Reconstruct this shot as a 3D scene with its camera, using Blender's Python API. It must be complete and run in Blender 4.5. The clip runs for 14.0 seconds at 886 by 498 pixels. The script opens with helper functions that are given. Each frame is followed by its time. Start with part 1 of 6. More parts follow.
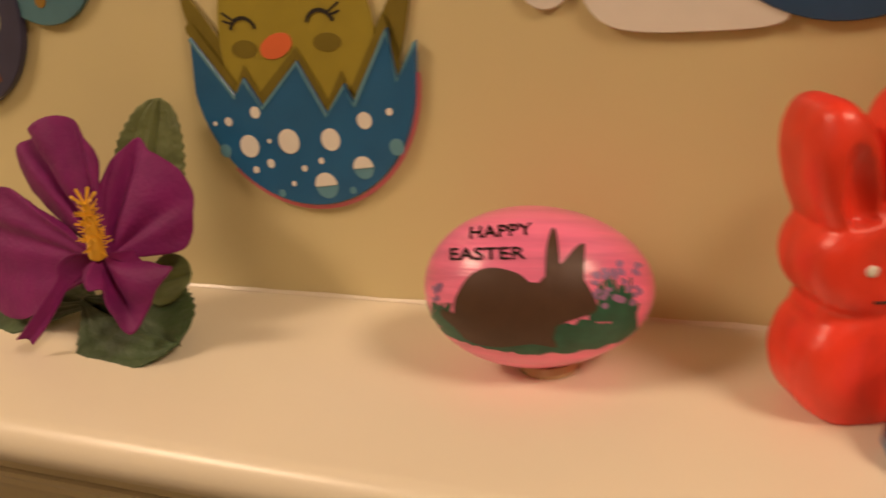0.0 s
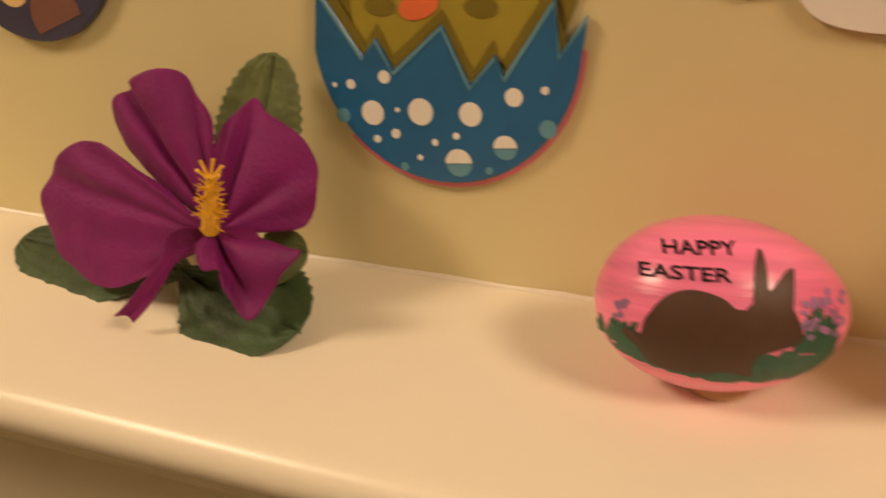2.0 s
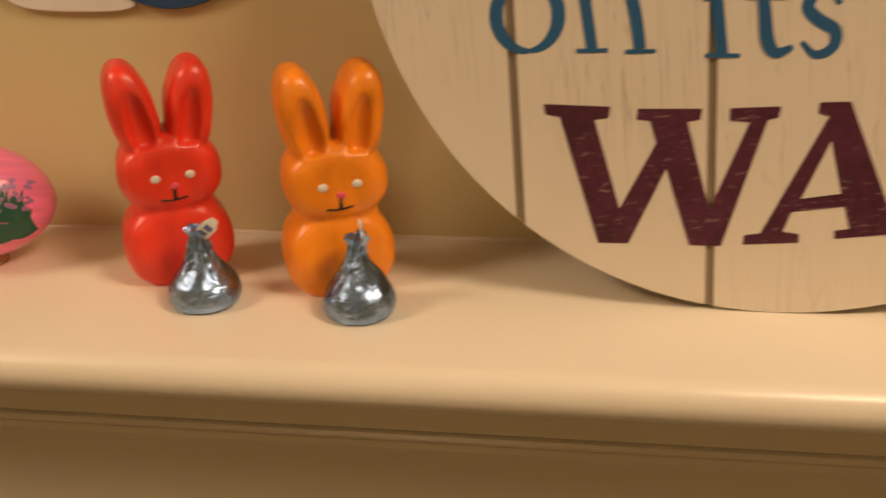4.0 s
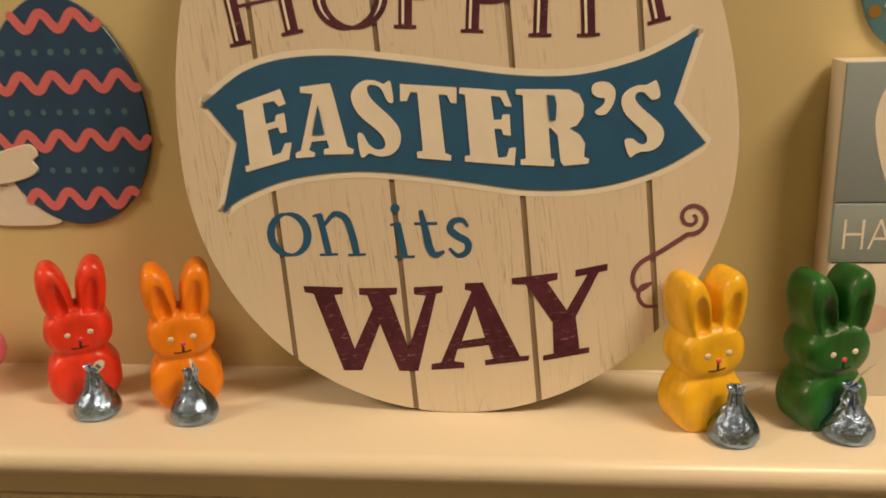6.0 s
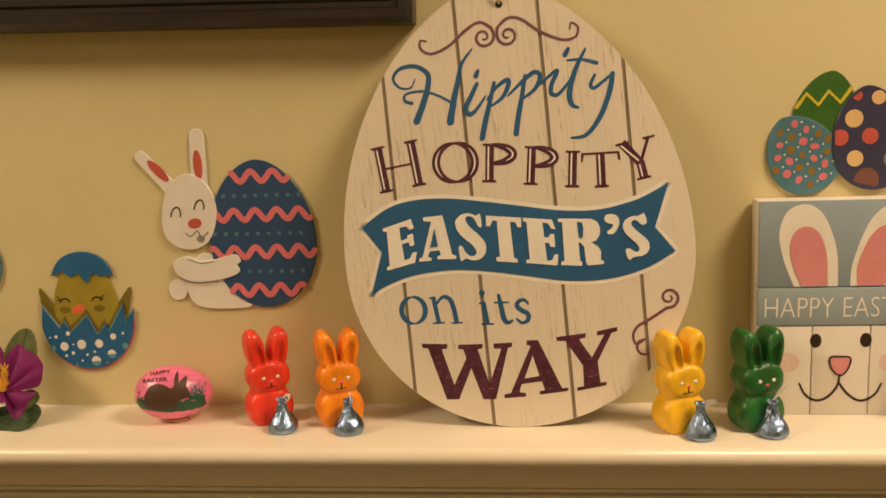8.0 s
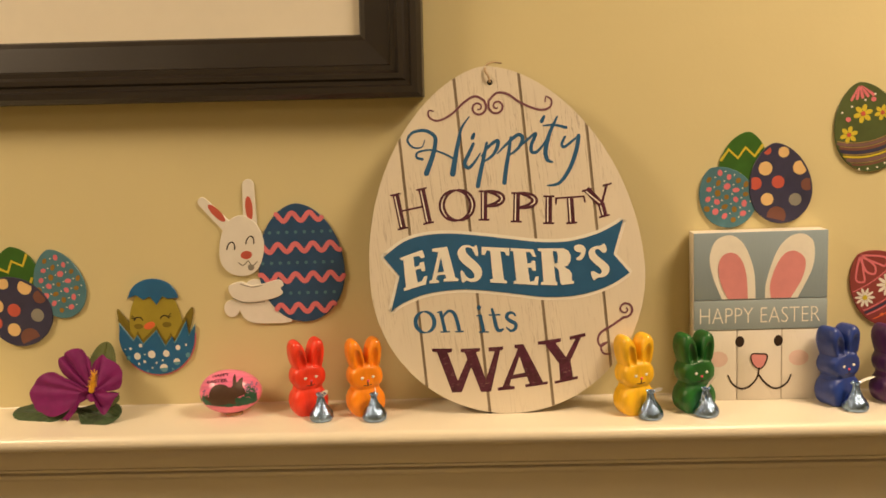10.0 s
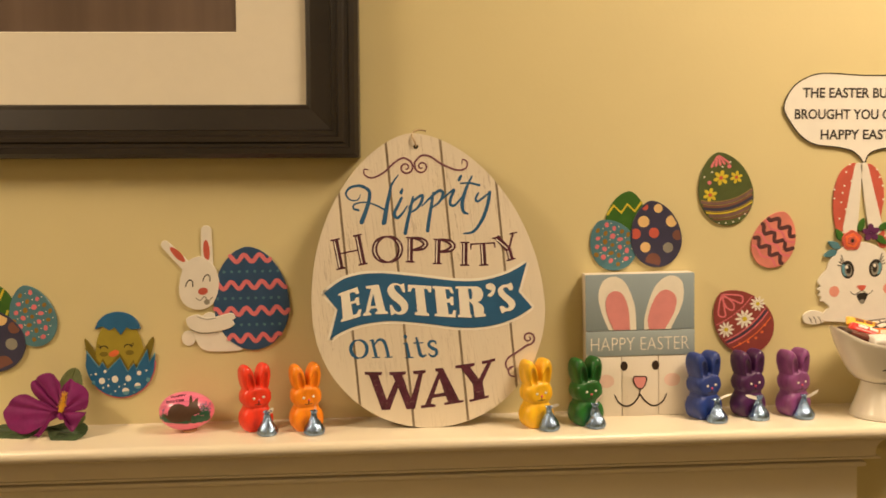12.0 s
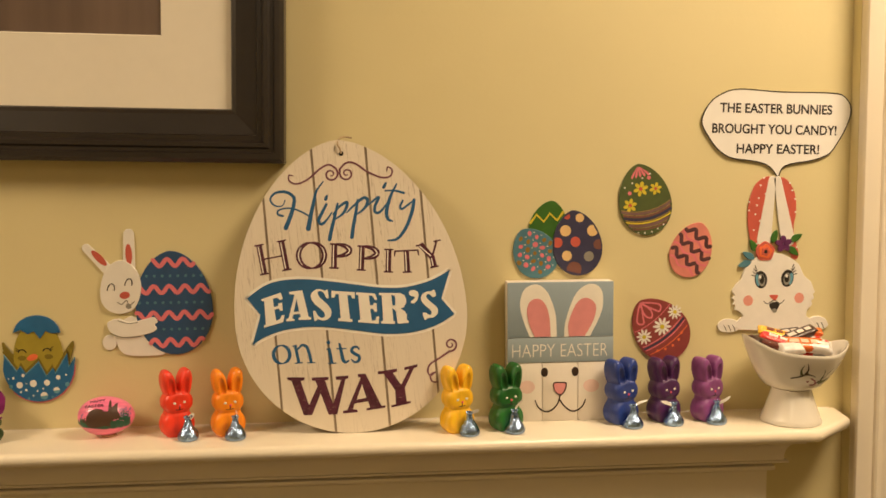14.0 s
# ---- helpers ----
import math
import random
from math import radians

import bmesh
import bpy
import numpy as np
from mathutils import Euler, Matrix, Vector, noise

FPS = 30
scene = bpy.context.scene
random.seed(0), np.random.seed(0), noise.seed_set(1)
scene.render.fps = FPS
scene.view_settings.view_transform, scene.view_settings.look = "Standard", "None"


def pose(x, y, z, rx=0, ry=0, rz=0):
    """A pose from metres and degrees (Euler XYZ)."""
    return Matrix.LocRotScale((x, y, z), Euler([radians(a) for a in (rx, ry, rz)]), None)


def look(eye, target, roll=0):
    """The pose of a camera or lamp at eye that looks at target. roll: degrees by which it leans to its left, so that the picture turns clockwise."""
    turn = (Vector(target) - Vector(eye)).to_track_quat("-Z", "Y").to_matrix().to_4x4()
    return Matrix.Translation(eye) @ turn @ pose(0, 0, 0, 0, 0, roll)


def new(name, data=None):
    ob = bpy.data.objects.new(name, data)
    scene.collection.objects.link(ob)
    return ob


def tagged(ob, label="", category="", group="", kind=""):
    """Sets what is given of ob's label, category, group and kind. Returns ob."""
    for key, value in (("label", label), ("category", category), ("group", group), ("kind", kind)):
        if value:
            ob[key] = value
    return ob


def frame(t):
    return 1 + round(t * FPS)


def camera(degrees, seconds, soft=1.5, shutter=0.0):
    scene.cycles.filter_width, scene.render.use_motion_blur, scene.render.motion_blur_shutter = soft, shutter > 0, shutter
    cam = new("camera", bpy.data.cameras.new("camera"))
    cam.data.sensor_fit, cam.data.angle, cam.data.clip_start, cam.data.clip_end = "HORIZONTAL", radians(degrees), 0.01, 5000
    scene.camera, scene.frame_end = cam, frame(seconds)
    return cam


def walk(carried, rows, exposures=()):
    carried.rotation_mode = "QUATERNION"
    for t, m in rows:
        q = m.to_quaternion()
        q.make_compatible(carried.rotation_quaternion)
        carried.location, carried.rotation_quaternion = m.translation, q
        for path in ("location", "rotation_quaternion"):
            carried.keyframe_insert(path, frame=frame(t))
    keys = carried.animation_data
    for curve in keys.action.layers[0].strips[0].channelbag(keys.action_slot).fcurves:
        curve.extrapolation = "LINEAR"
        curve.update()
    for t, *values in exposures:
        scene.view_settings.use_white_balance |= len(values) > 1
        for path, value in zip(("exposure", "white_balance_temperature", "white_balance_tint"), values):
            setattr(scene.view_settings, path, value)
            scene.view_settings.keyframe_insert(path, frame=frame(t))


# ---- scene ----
cam = camera(53.0, 14.0, soft=1.6, shutter=0.3)
PATH = [
    (0, (0.075, -0.220, 1.455), (-0.672, 1.506, 0.770), -5.5),
    (0.5, (0.019, -0.202, 1.462), (-0.788, 1.461, 0.700), -4.6),
    (1, (-0.018, -0.190, 1.463), (-0.780, 1.457, 0.624), -2.1),
    (1.5, (-0.006, -0.194, 1.465), (-0.767, 1.443, 0.607), -1.8),
    (2, (0.019, -0.213, 1.470), (-0.604, 1.472, 0.593), -1.1),
    (2.5, (0.063, -0.233, 1.465), (-0.402, 1.528, 0.641), -1.3),
    (3, (0.093, -0.245, 1.464), (-0.295, 1.527, 0.623), -1.7),
    (3.5, (0.141, -0.262, 1.460), (-0.206, 1.545, 0.677), -1.3),
    (4, (0.200, -0.278, 1.471), (-0.015, 1.534, 0.657), -0.9),
    (6.3, (0.302, -0.447, 1.539), (0.102, 1.480, 1.044), -1.7),
    (6.5, (0.297, -0.477, 1.540), (0.093, 1.462, 1.094), -1.55),
    (7, (0.29, -0.53, 1.552), (0.084, 1.415, 1.131), -2.0),
    (7.5, (0.277, -0.592, 1.57), (0.083, 1.359, 1.177), -2.2),
    (8, (0.27, -0.631, 1.571), (0.093, 1.335, 1.249), -1.9),
    (10.3, (0.256, -0.828, 1.601), (0.145, 1.15, 1.332), -2.3),
    (10.5, (0.259, -0.851, 1.601), (0.149, 1.129, 1.341), -2.3),
    (11, (0.255, -0.881, 1.587), (0.188, 1.108, 1.387), -1.9),
    (11.5, (0.265, -0.911, 1.609), (0.229, 1.078, 1.399), -1.6),
    (12, (0.261, -0.932, 1.599), (0.309, 1.061, 1.448), -1.3),
    (12.5, (0.268, -0.948, 1.611), (0.385, 1.043, 1.455), -1.1),
    (13, (0.274, -0.949, 1.615), (0.437, 1.037, 1.449), -0.7),
    (13.5, (0.282, -0.942, 1.615), (0.451, 1.044, 1.452), -0.5),
    (14, (0.289, -0.942, 1.609), (0.446, 1.045, 1.451), -0.4),
]
EXPOSURES = [(0, -0.28, 6500, 20), (0.5, -0.25, 6500, 18), (1.0, -0.28, 6500, 17), (1.5, -0.18, 6500, 15), (2.0, -0.14, 6500, 15), (3.0, -0.22, 6500, 19), (4.2, -0.30, 6500, 15), (6.3, -0.22, 6500, 11), (8.0, -0.06, 6500, 11), (11.0, 0.12, 6500, 9), (14.0, 0.02, 6500, 9)]
walk(cam, [(t, look(eye, target, roll)) for t, eye, target, roll in PATH], EXPOSURES)

from mathutils.bvhtree import BVHTree

# ---- world and light ----
world = bpy.data.worlds.new("world")
world.use_nodes = True
world.node_tree.nodes["Background"].inputs[0].default_value = (0.9, 0.75, 0.55, 1)
world.node_tree.nodes["Background"].inputs[1].default_value = 0.02
scene.world = world
CEIL = 2.44
WARM = (1.0, 0.75, 0.49)
# last entry: weak fill added to lift frieze and casing, no known source
LAMPS = [(1.05, -0.54, 17.5), (-1.05, -0.72, 17.3), (-0.20, -2.50, 3.6)]
SHELF = 1.35


# ---- materials ----
def mat(name, color, rough=0.5, vary=0.08, scale=40.0, bump=0.0, bump_scale=200.0, metallic=0.0, coat=0.0, stretch=(1, 1, 1), spec=0.5, dirt=0.0, sheen=0.0):
    """A painted, moulded or woven surface: colour varied at two scales, roughness mottled, fine relief."""
    m = bpy.data.materials.new(name)
    m.use_nodes = True
    nt = m.node_tree
    b = nt.nodes["Principled BSDF"]
    b.inputs["Roughness"].default_value = rough
    b.inputs["Metallic"].default_value = metallic
    b.inputs["Coat Weight"].default_value = coat
    b.inputs["Coat Roughness"].default_value = 0.22
    b.inputs["Specular IOR Level"].default_value = spec
    b.inputs["Sheen Weight"].default_value = sheen
    co = nt.nodes.new("ShaderNodeTexCoord")
    mp = nt.nodes.new("ShaderNodeMapping")
    mp.inputs["Scale"].default_value = stretch
    nt.links.new(co.outputs["Object"], mp.inputs["Vector"])
    n1 = nt.nodes.new("ShaderNodeTexNoise")
    n1.inputs["Scale"].default_value, n1.inputs["Detail"].default_value = scale, 6
    n2 = nt.nodes.new("ShaderNodeTexNoise")
    n2.inputs["Scale"].default_value, n2.inputs["Detail"].default_value = scale * 0.13, 3
    for n in (n1, n2):
        nt.links.new(mp.outputs["Vector"], n.inputs["Vector"])
    add = nt.nodes.new("ShaderNodeMath")
    add.operation = "ADD"
    nt.links.new(n1.outputs["Fac"], add.inputs[0])
    nt.links.new(n2.outputs["Fac"], add.inputs[1])
    rng = nt.nodes.new("ShaderNodeMapRange")
    rng.inputs["From Min"].default_value, rng.inputs["From Max"].default_value = 0.6, 1.4
    rng.inputs["To Min"].default_value, rng.inputs["To Max"].default_value = 1 - vary, 1 + vary
    nt.links.new(add.outputs[0], rng.inputs["Value"])
    mul = nt.nodes.new("ShaderNodeVectorMath")
    mul.operation = "SCALE"
    mul.inputs[0].default_value = color
    nt.links.new(rng.outputs[0], mul.inputs["Scale"])
    nt.links.new(mul.outputs[0], b.inputs["Base Color"])
    rr = nt.nodes.new("ShaderNodeMapRange")
    rr.inputs["To Min"].default_value, rr.inputs["To Max"].default_value = max(0.02, rough - 0.08), min(1, rough + 0.08)
    nt.links.new(n2.outputs["Fac"], rr.inputs["Value"])
    nt.links.new(rr.outputs[0], b.inputs["Roughness"])
    if bump:
        n3 = nt.nodes.new("ShaderNodeTexNoise")
        n3.inputs["Scale"].default_value, n3.inputs["Detail"].default_value = bump_scale, 4
        nt.links.new(mp.outputs["Vector"], n3.inputs["Vector"])
        bp = nt.nodes.new("ShaderNodeBump")
        bp.inputs["Strength"].default_value, bp.inputs["Distance"].default_value = bump, 0.001
        nt.links.new(n3.outputs["Fac"], bp.inputs["Height"])
        nt.links.new(bp.outputs[0], b.inputs["Normal"])
    return m


def wood_mat(name, color, dark, rough=0.6, along=(14, 60, 1.6), amount=0.5):
    """Painted or bare wood: long wandering grain lines over a mottled ground."""
    m = mat(name, color, rough, 0.05, 30, 0.15, 400, stretch=(1, 1, 0.15))
    nt = m.node_tree
    b = nt.nodes["Principled BSDF"]
    old = b.inputs["Base Color"].links[0].from_socket
    co = nt.nodes.new("ShaderNodeTexCoord")
    mp = nt.nodes.new("ShaderNodeMapping")
    mp.inputs["Scale"].default_value = along
    nt.links.new(co.outputs["Object"], mp.inputs["Vector"])
    n = nt.nodes.new("ShaderNodeTexNoise")
    n.inputs["Scale"].default_value, n.inputs["Detail"].default_value, n.inputs["Distortion"].default_value = 9, 5, 0.6
    nt.links.new(mp.outputs["Vector"], n.inputs["Vector"])
    # thin lines where the noise crosses certain heights
    w = nt.nodes.new("ShaderNodeMath")
    w.operation = "PINGPONG"
    w.inputs[1].default_value = 0.085
    nt.links.new(n.outputs["Fac"], w.inputs[0])
    r = nt.nodes.new("ShaderNodeMapRange")
    r.inputs["From Min"].default_value, r.inputs["From Max"].default_value = 0.0, 0.013
    r.inputs["To Min"].default_value, r.inputs["To Max"].default_value = amount, 0.0
    nt.links.new(w.outputs[0], r.inputs["Value"])
    brk = nt.nodes.new("ShaderNodeTexNoise")
    brk.inputs["Scale"].default_value = 11
    nt.links.new(co.outputs["Object"], brk.inputs["Vector"])
    br = nt.nodes.new("ShaderNodeMapRange")
    br.inputs["From Min"].default_value, br.inputs["From Max"].default_value = 0.42, 0.6
    nt.links.new(brk.outputs["Fac"], br.inputs["Value"])
    mm = nt.nodes.new("ShaderNodeMath")
    mm.operation = "MULTIPLY"
    nt.links.new(r.outputs[0], mm.inputs[0])
    nt.links.new(br.outputs[0], mm.inputs[1])
    mix = nt.nodes.new("ShaderNodeMixRGB")
    nt.links.new(mm.outputs[0], mix.inputs[0])
    nt.links.new(old, mix.inputs[1])
    mix.inputs[2].default_value = (*dark, 1)
    nt.links.new(mix.outputs[0], b.inputs["Base Color"])
    return m


M_WALL = mat("yellow_wall_paint", (0.71, 0.622, 0.345), 0.58, 0.035, 9, 0.12, 180)
M_TRIM = mat("cream_gloss_paint", (0.84, 0.76, 0.62), 0.32, 0.03, 14, 0.06, 90, coat=0.25)
M_SHELF = mat("cream_shelf_paint", (0.87, 0.79, 0.64), 0.34, 0.03, 12, 0.10, 80, coat=0.25)
M_CEIL = mat("white_ceiling_paint", (0.80, 0.78, 0.72), 0.8, 0.03, 20)
M_FLOOR = wood_mat("oak_floor", (0.105, 0.075, 0.055), (0.05, 0.034, 0.024), 0.4, (1.6, 14, 8))
M_GLOW = bpy.data.materials.new("lamp_glow")
M_GLOW.use_nodes = True
M_GLOW.node_tree.nodes["Principled BSDF"].inputs["Emission Color"].default_value = (*WARM, 1)
M_GLOW.node_tree.nodes["Principled BSDF"].inputs["Emission Strength"].default_value = 5


# ---- mesh helpers ----
def finish(name, bm, material, smooth=True, angle=35):
    me = bpy.data.meshes.new(name)
    bmesh.ops.recalc_face_normals(bm, faces=bm.faces)
    bm.to_mesh(me)
    bm.free()
    for m in (material if isinstance(material, (list, tuple)) else [material]):
        me.materials.append(m)
    if smooth:
        me.polygons.foreach_set("use_smooth", [True] * len(me.polygons))
        me.set_sharp_from_angle(angle=radians(angle))
    return me


def part(name, bm, material, parent, label="", smooth=True, angle=35):
    """One mesh object under a thing or a part, in its parent's space."""
    ob = new(name, finish(name, bm, material, smooth, angle))
    ob.parent = parent
    return tagged(ob, label)


def thing(name, m, label, category, group="", kind=""):
    ob = new(name)
    ob.empty_display_size = 0.02
    ob.matrix_world = m
    return tagged(ob, label, category, group, kind)


def solid(name, bm, material, label, category="", kind="structure", smooth=True, angle=35):
    ob = new(name, finish(name, bm, material, smooth, angle))
    return tagged(ob, label, category, "", kind)


def box(bm, x0, x1, y0, y1, z0, z1, bevel=0.0, seg=2):
    vs = [bm.verts.new((x, y, z)) for x in (x0, x1) for y in (y0, y1) for z in (z0, z1)]
    fs = [bm.faces.new([vs[i] for i in q]) for q in ((0, 1, 3, 2), (4, 6, 7, 5), (0, 4, 5, 1), (2, 3, 7, 6), (0, 2, 6, 4), (1, 5, 7, 3))]
    if bevel:
        es = list({e for f in fs for e in f.edges})
        bmesh.ops.bevel(bm, geom=es, offset=bevel, segments=seg, profile=0.5, affect="EDGES")
    return bm


def plate(bm, pts, front, back, round_edge=0.0, at=(0, 0)):
    """A flat piece cut to an outline in x and z; it faces -y, with a slightly rounded front edge."""
    n = len(pts)
    cx, cz = sum(p[0] for p in pts) / n, sum(p[1] for p in pts) / n
    rings = []
    if round_edge:
        nx = []
        for i in range(n):
            a, b = Vector(pts[i - 1]), Vector(pts[(i + 1) % n])
            d = (b - a).normalized()
            nx.append((d.y, -d.x))
        area = sum(pts[i][0] * pts[(i + 1) % n][1] - pts[(i + 1) % n][0] * pts[i][1] for i in range(n))
        sgn = 1 if area > 0 else -1
        rings.append([bm.verts.new((p[0] + at[0] - sgn * q[0] * round_edge, front, p[1] + at[1] - sgn * q[1] * round_edge)) for p, q in zip(pts, nx)])
        rings.append([bm.verts.new((p[0] + at[0], front + round_edge, p[1] + at[1])) for p in pts])
    else:
        rings.append([bm.verts.new((p[0] + at[0], front, p[1] + at[1])) for p in pts])
    rings.append([bm.verts.new((p[0] + at[0], back, p[1] + at[1])) for p in pts])
    bm.faces.new(rings[0])
    bm.faces.new(rings[-1][::-1])
    for r0, r1 in zip(rings, rings[1:]):
        for i in range(n):
            bm.faces.new((r0[i], r1[i], r1[(i + 1) % n], r0[(i + 1) % n]))
    return bm


LAYER = [0]


def paint(bm, pts, y, thick=0.00012):
    """A patch of paint or print with its own tiny thickness, each a hair further out than the one before it."""
    LAYER[0] = (LAYER[0] + 1) % 12
    f = y - thick - LAYER[0] * 0.000015
    return plate(bm, pts, f, y)


def smooth_line(pts, steps=8, closed=False):
    """A smooth curve through a few points (Catmull-Rom)."""
    p = [Vector(q) for q in pts]
    n = len(p)
    out = []
    for i in range(n if closed else n - 1):
        a = p[(i - 1) % n] if closed or i else p[0]
        b, c = p[i], p[(i + 1) % n]
        d = p[(i + 2) % n] if closed or i < n - 2 else p[-1]
        for k in range(steps):
            t = k / steps
            out.append(0.5 * ((2 * b) + (c - a) * t + (2 * a - 5 * b + 4 * c - d) * t * t + (3 * b - a - 3 * c + d) * t ** 3))
    if not closed:
        out.append(p[-1])
    return out


def stroke(bm, pts, y, w0, w1=None, wm=None, caps=True, thick=0.00012):
    """A brush or print stroke of changing width along a line in x and z."""
    w1 = w0 if w1 is None else w1
    LAYER[0] = (LAYER[0] + 1) % 12
    f = y - thick - LAYER[0] * 0.000015
    pts = [Vector(p) for p in pts]
    n = len(pts)
    L, R = [], []
    for i, p in enumerate(pts):
        d = (pts[min(i + 1, n - 1)] - pts[max(i - 1, 0)])
        d = d.normalized() if d.length else Vector((1, 0))
        s = i / max(1, n - 1)
        w = w0 + (w1 - w0) * s
        if wm is not None:
            w += (wm - (w0 + w1) / 2) * 4 * s * (1 - s)
        q = Vector((-d.y, d.x)) * w / 2
        L.append(bm.verts.new((p.x + q.x, f, p.y + q.y)))
        R.append(bm.verts.new((p.x - q.x, f, p.y - q.y)))
    for i in range(n - 1):
        bm.faces.new((L[i], R[i], R[i + 1], L[i + 1]))
    if caps:
        for end, w, v in ((0, w0, -1), (n - 1, w1, 1)):
            d = (pts[1] - pts[0] if end == 0 else pts[-1] - pts[-2]).normalized() * v
            a, b = (R[0], L[0]) if end == 0 else (L[-1], R[-1])
            mid = []
            for k in range(1, 5):
                an = math.pi * k / 5
                side = Vector((a.co.x, a.co.z)) - pts[end]
                q = pts[end] + side * math.cos(an) + d * (w / 2) * math.sin(an)
                mid.append(bm.verts.new((q.x, f, q.y)))
            bm.faces.new([a, *mid, b])
    return bm


def oval(cx, cz, rx, rz, rot=0.0, n=28):
    c, s = math.cos(radians(rot)), math.sin(radians(rot))
    return [(cx + c * rx * math.cos(a) - s * rz * math.sin(a), cz + s * rx * math.cos(a) + c * rz * math.sin(a)) for a in (2 * math.pi * k / n for k in range(n))]


def egg_outline(cx, cz, w, h, rot=0.0, n=56, low=0.42, sharp=1.25):
    """An egg standing on its broad end; low: how high its widest line lies."""
    c, s = math.cos(radians(rot)), math.sin(radians(rot))
    out = []
    for k in range(n):
        a = 2 * math.pi * k / n
        x, z = math.cos(a), math.sin(a)
        px = w / 2 * math.copysign(abs(x) ** (sharp if z > 0 else 1.0), x)
        pz = (h * (1 - low) if z > 0 else h * low) * z - h * (0.5 - low)
        out.append((cx + c * px - s * pz, cz + s * px + c * pz))
    return out


def inside(p, poly):
    hit = False
    for i in range(len(poly)):
        (x0, z0), (x1, z1) = poly[i - 1], poly[i]
        if (z0 > p[1]) != (z1 > p[1]) and p[0] < (x1 - x0) * (p[1] - z0) / (z1 - z0) + x0:
            hit = not hit
    return hit


def clip_line(pts, poly):
    """The stretches of a line that lie inside an outline."""
    runs, run = [], []
    for p in pts:
        if inside(p, poly):
            run.append(p)
        elif run:
            runs.append(run)
            run = []
    if run:
        runs.append(run)
    return [r for r in runs if len(r) > 1]


def lettering(name, body, size, x, z, y, material, parent, rot=0.0, squeeze=1.0, bold=0.0, align="LEFT", label="", spacing=1.0):
    """A word in the built-in font, as thin print standing a hair in front of y."""
    cu = bpy.data.curves.new(name, "FONT")
    cu.body, cu.size, cu.align_x, cu.offset, cu.extrude, cu.resolution_u, cu.space_character = body, size, align, bold, 0.00008, 4, spacing
    tmp = bpy.data.objects.new(name, cu)
    scene.collection.objects.link(tmp)
    dg = bpy.context.evaluated_depsgraph_get()
    me = bpy.data.meshes.new_from_object(tmp.evaluated_get(dg))
    bpy.data.objects.remove(tmp)
    me.transform(Matrix.Translation((x, y - 0.0001, z)) @ pose(0, 0, 0, 90, 0, 0) @ pose(0, 0, 0, 0, 0, rot) @ Matrix.Diagonal((squeeze, 1, 1, 1)))
    me.materials.clear()
    me.materials.append(material)
    ob = new(name, me)
    ob.parent = parent
    return tagged(ob, label)


# ---- the room ----
X0, X1, Y1 = -2.3, 2.6, -3.4
STUB = 0.812
bm = bmesh.new()
box(bm, X0 - 0.12, X1 + 0.12, 0.0, 0.12, 0, CEIL)
solid("wall_back", bm, M_WALL, "smooth yellow painted wall behind the mantel", "wall", smooth=False)
bm = bmesh.new()
box(bm, X0 - 0.12, X0, Y1, 0, 0, CEIL)
solid("wall_west", bm, M_WALL, "yellow painted side wall of the room", "wall", smooth=False)
bm = bmesh.new()
box(bm, X1, X1 + 0.12, Y1, 0, 0, CEIL)
solid("wall_east", bm, M_WALL, "yellow painted far side wall", "wall", smooth=False)
bm = bmesh.new()
box(bm, X0 - 0.12, X1 + 0.12, Y1 - 0.12, Y1, 0, CEIL)
solid("wall_south", bm, M_WALL, "yellow painted wall opposite the mantel", "wall", smooth=False)
bm = bmesh.new()
box(bm, X0 - 0.12, X1 + 0.12, Y1 - 0.12, 0.12, -0.1, 0)
solid("floor", bm, M_FLOOR, "brown oak floor", "floor", smooth=False)
bm = bmesh.new()
box(bm, X0 - 0.12, X1 + 0.12, Y1 - 0.12, 0.12, CEIL, CEIL + 0.1)
solid("ceiling", bm, M_CEIL, "white painted ceiling", "ceiling", smooth=False)
bm = bmesh.new()
box(bm, STUB, STUB + 0.14, -0.016, 0, 0, CEIL)
solid("wall_return", bm, M_WALL, "short yellow wall return beside the mantel", "wall", smooth=False)


def casing():
    """Cream door casing on the front of the wall return: a stepped, rounded profile run from floor to ceiling."""
    bm = bmesh.new()
    prof = [(0.0005, -0.016), (0.0005, -0.026), (0.002, -0.0285), (0.005, -0.029), (0.017, -0.029), (0.0185, -0.0265), (0.021, -0.0265), (0.0225, -0.029), (0.025, -0.030), (0.0275, -0.029), (0.029, -0.0265), (0.033, -0.0255), (0.072, -0.0300), (0.076, -0.0335), (0.086, -0.0335), (0.089, -0.031), (0.090, -0.016)]
    lo = [bm.verts.new((STUB + x, y, 0.0)) for x, y in prof]
    hi = [bm.verts.new((STUB + x, y, CEIL)) for x, y in prof]
    for i in range(len(prof)):
        k = (i + 1) % len(prof)
        bm.faces.new((lo[i], lo[k], hi[k], hi[i]))
    bm.faces.new(lo)
    bm.faces.new(hi)
    solid("trim", bm, M_TRIM, "cream painted door casing with a stepped profile", "door casing", angle=20)


casing()

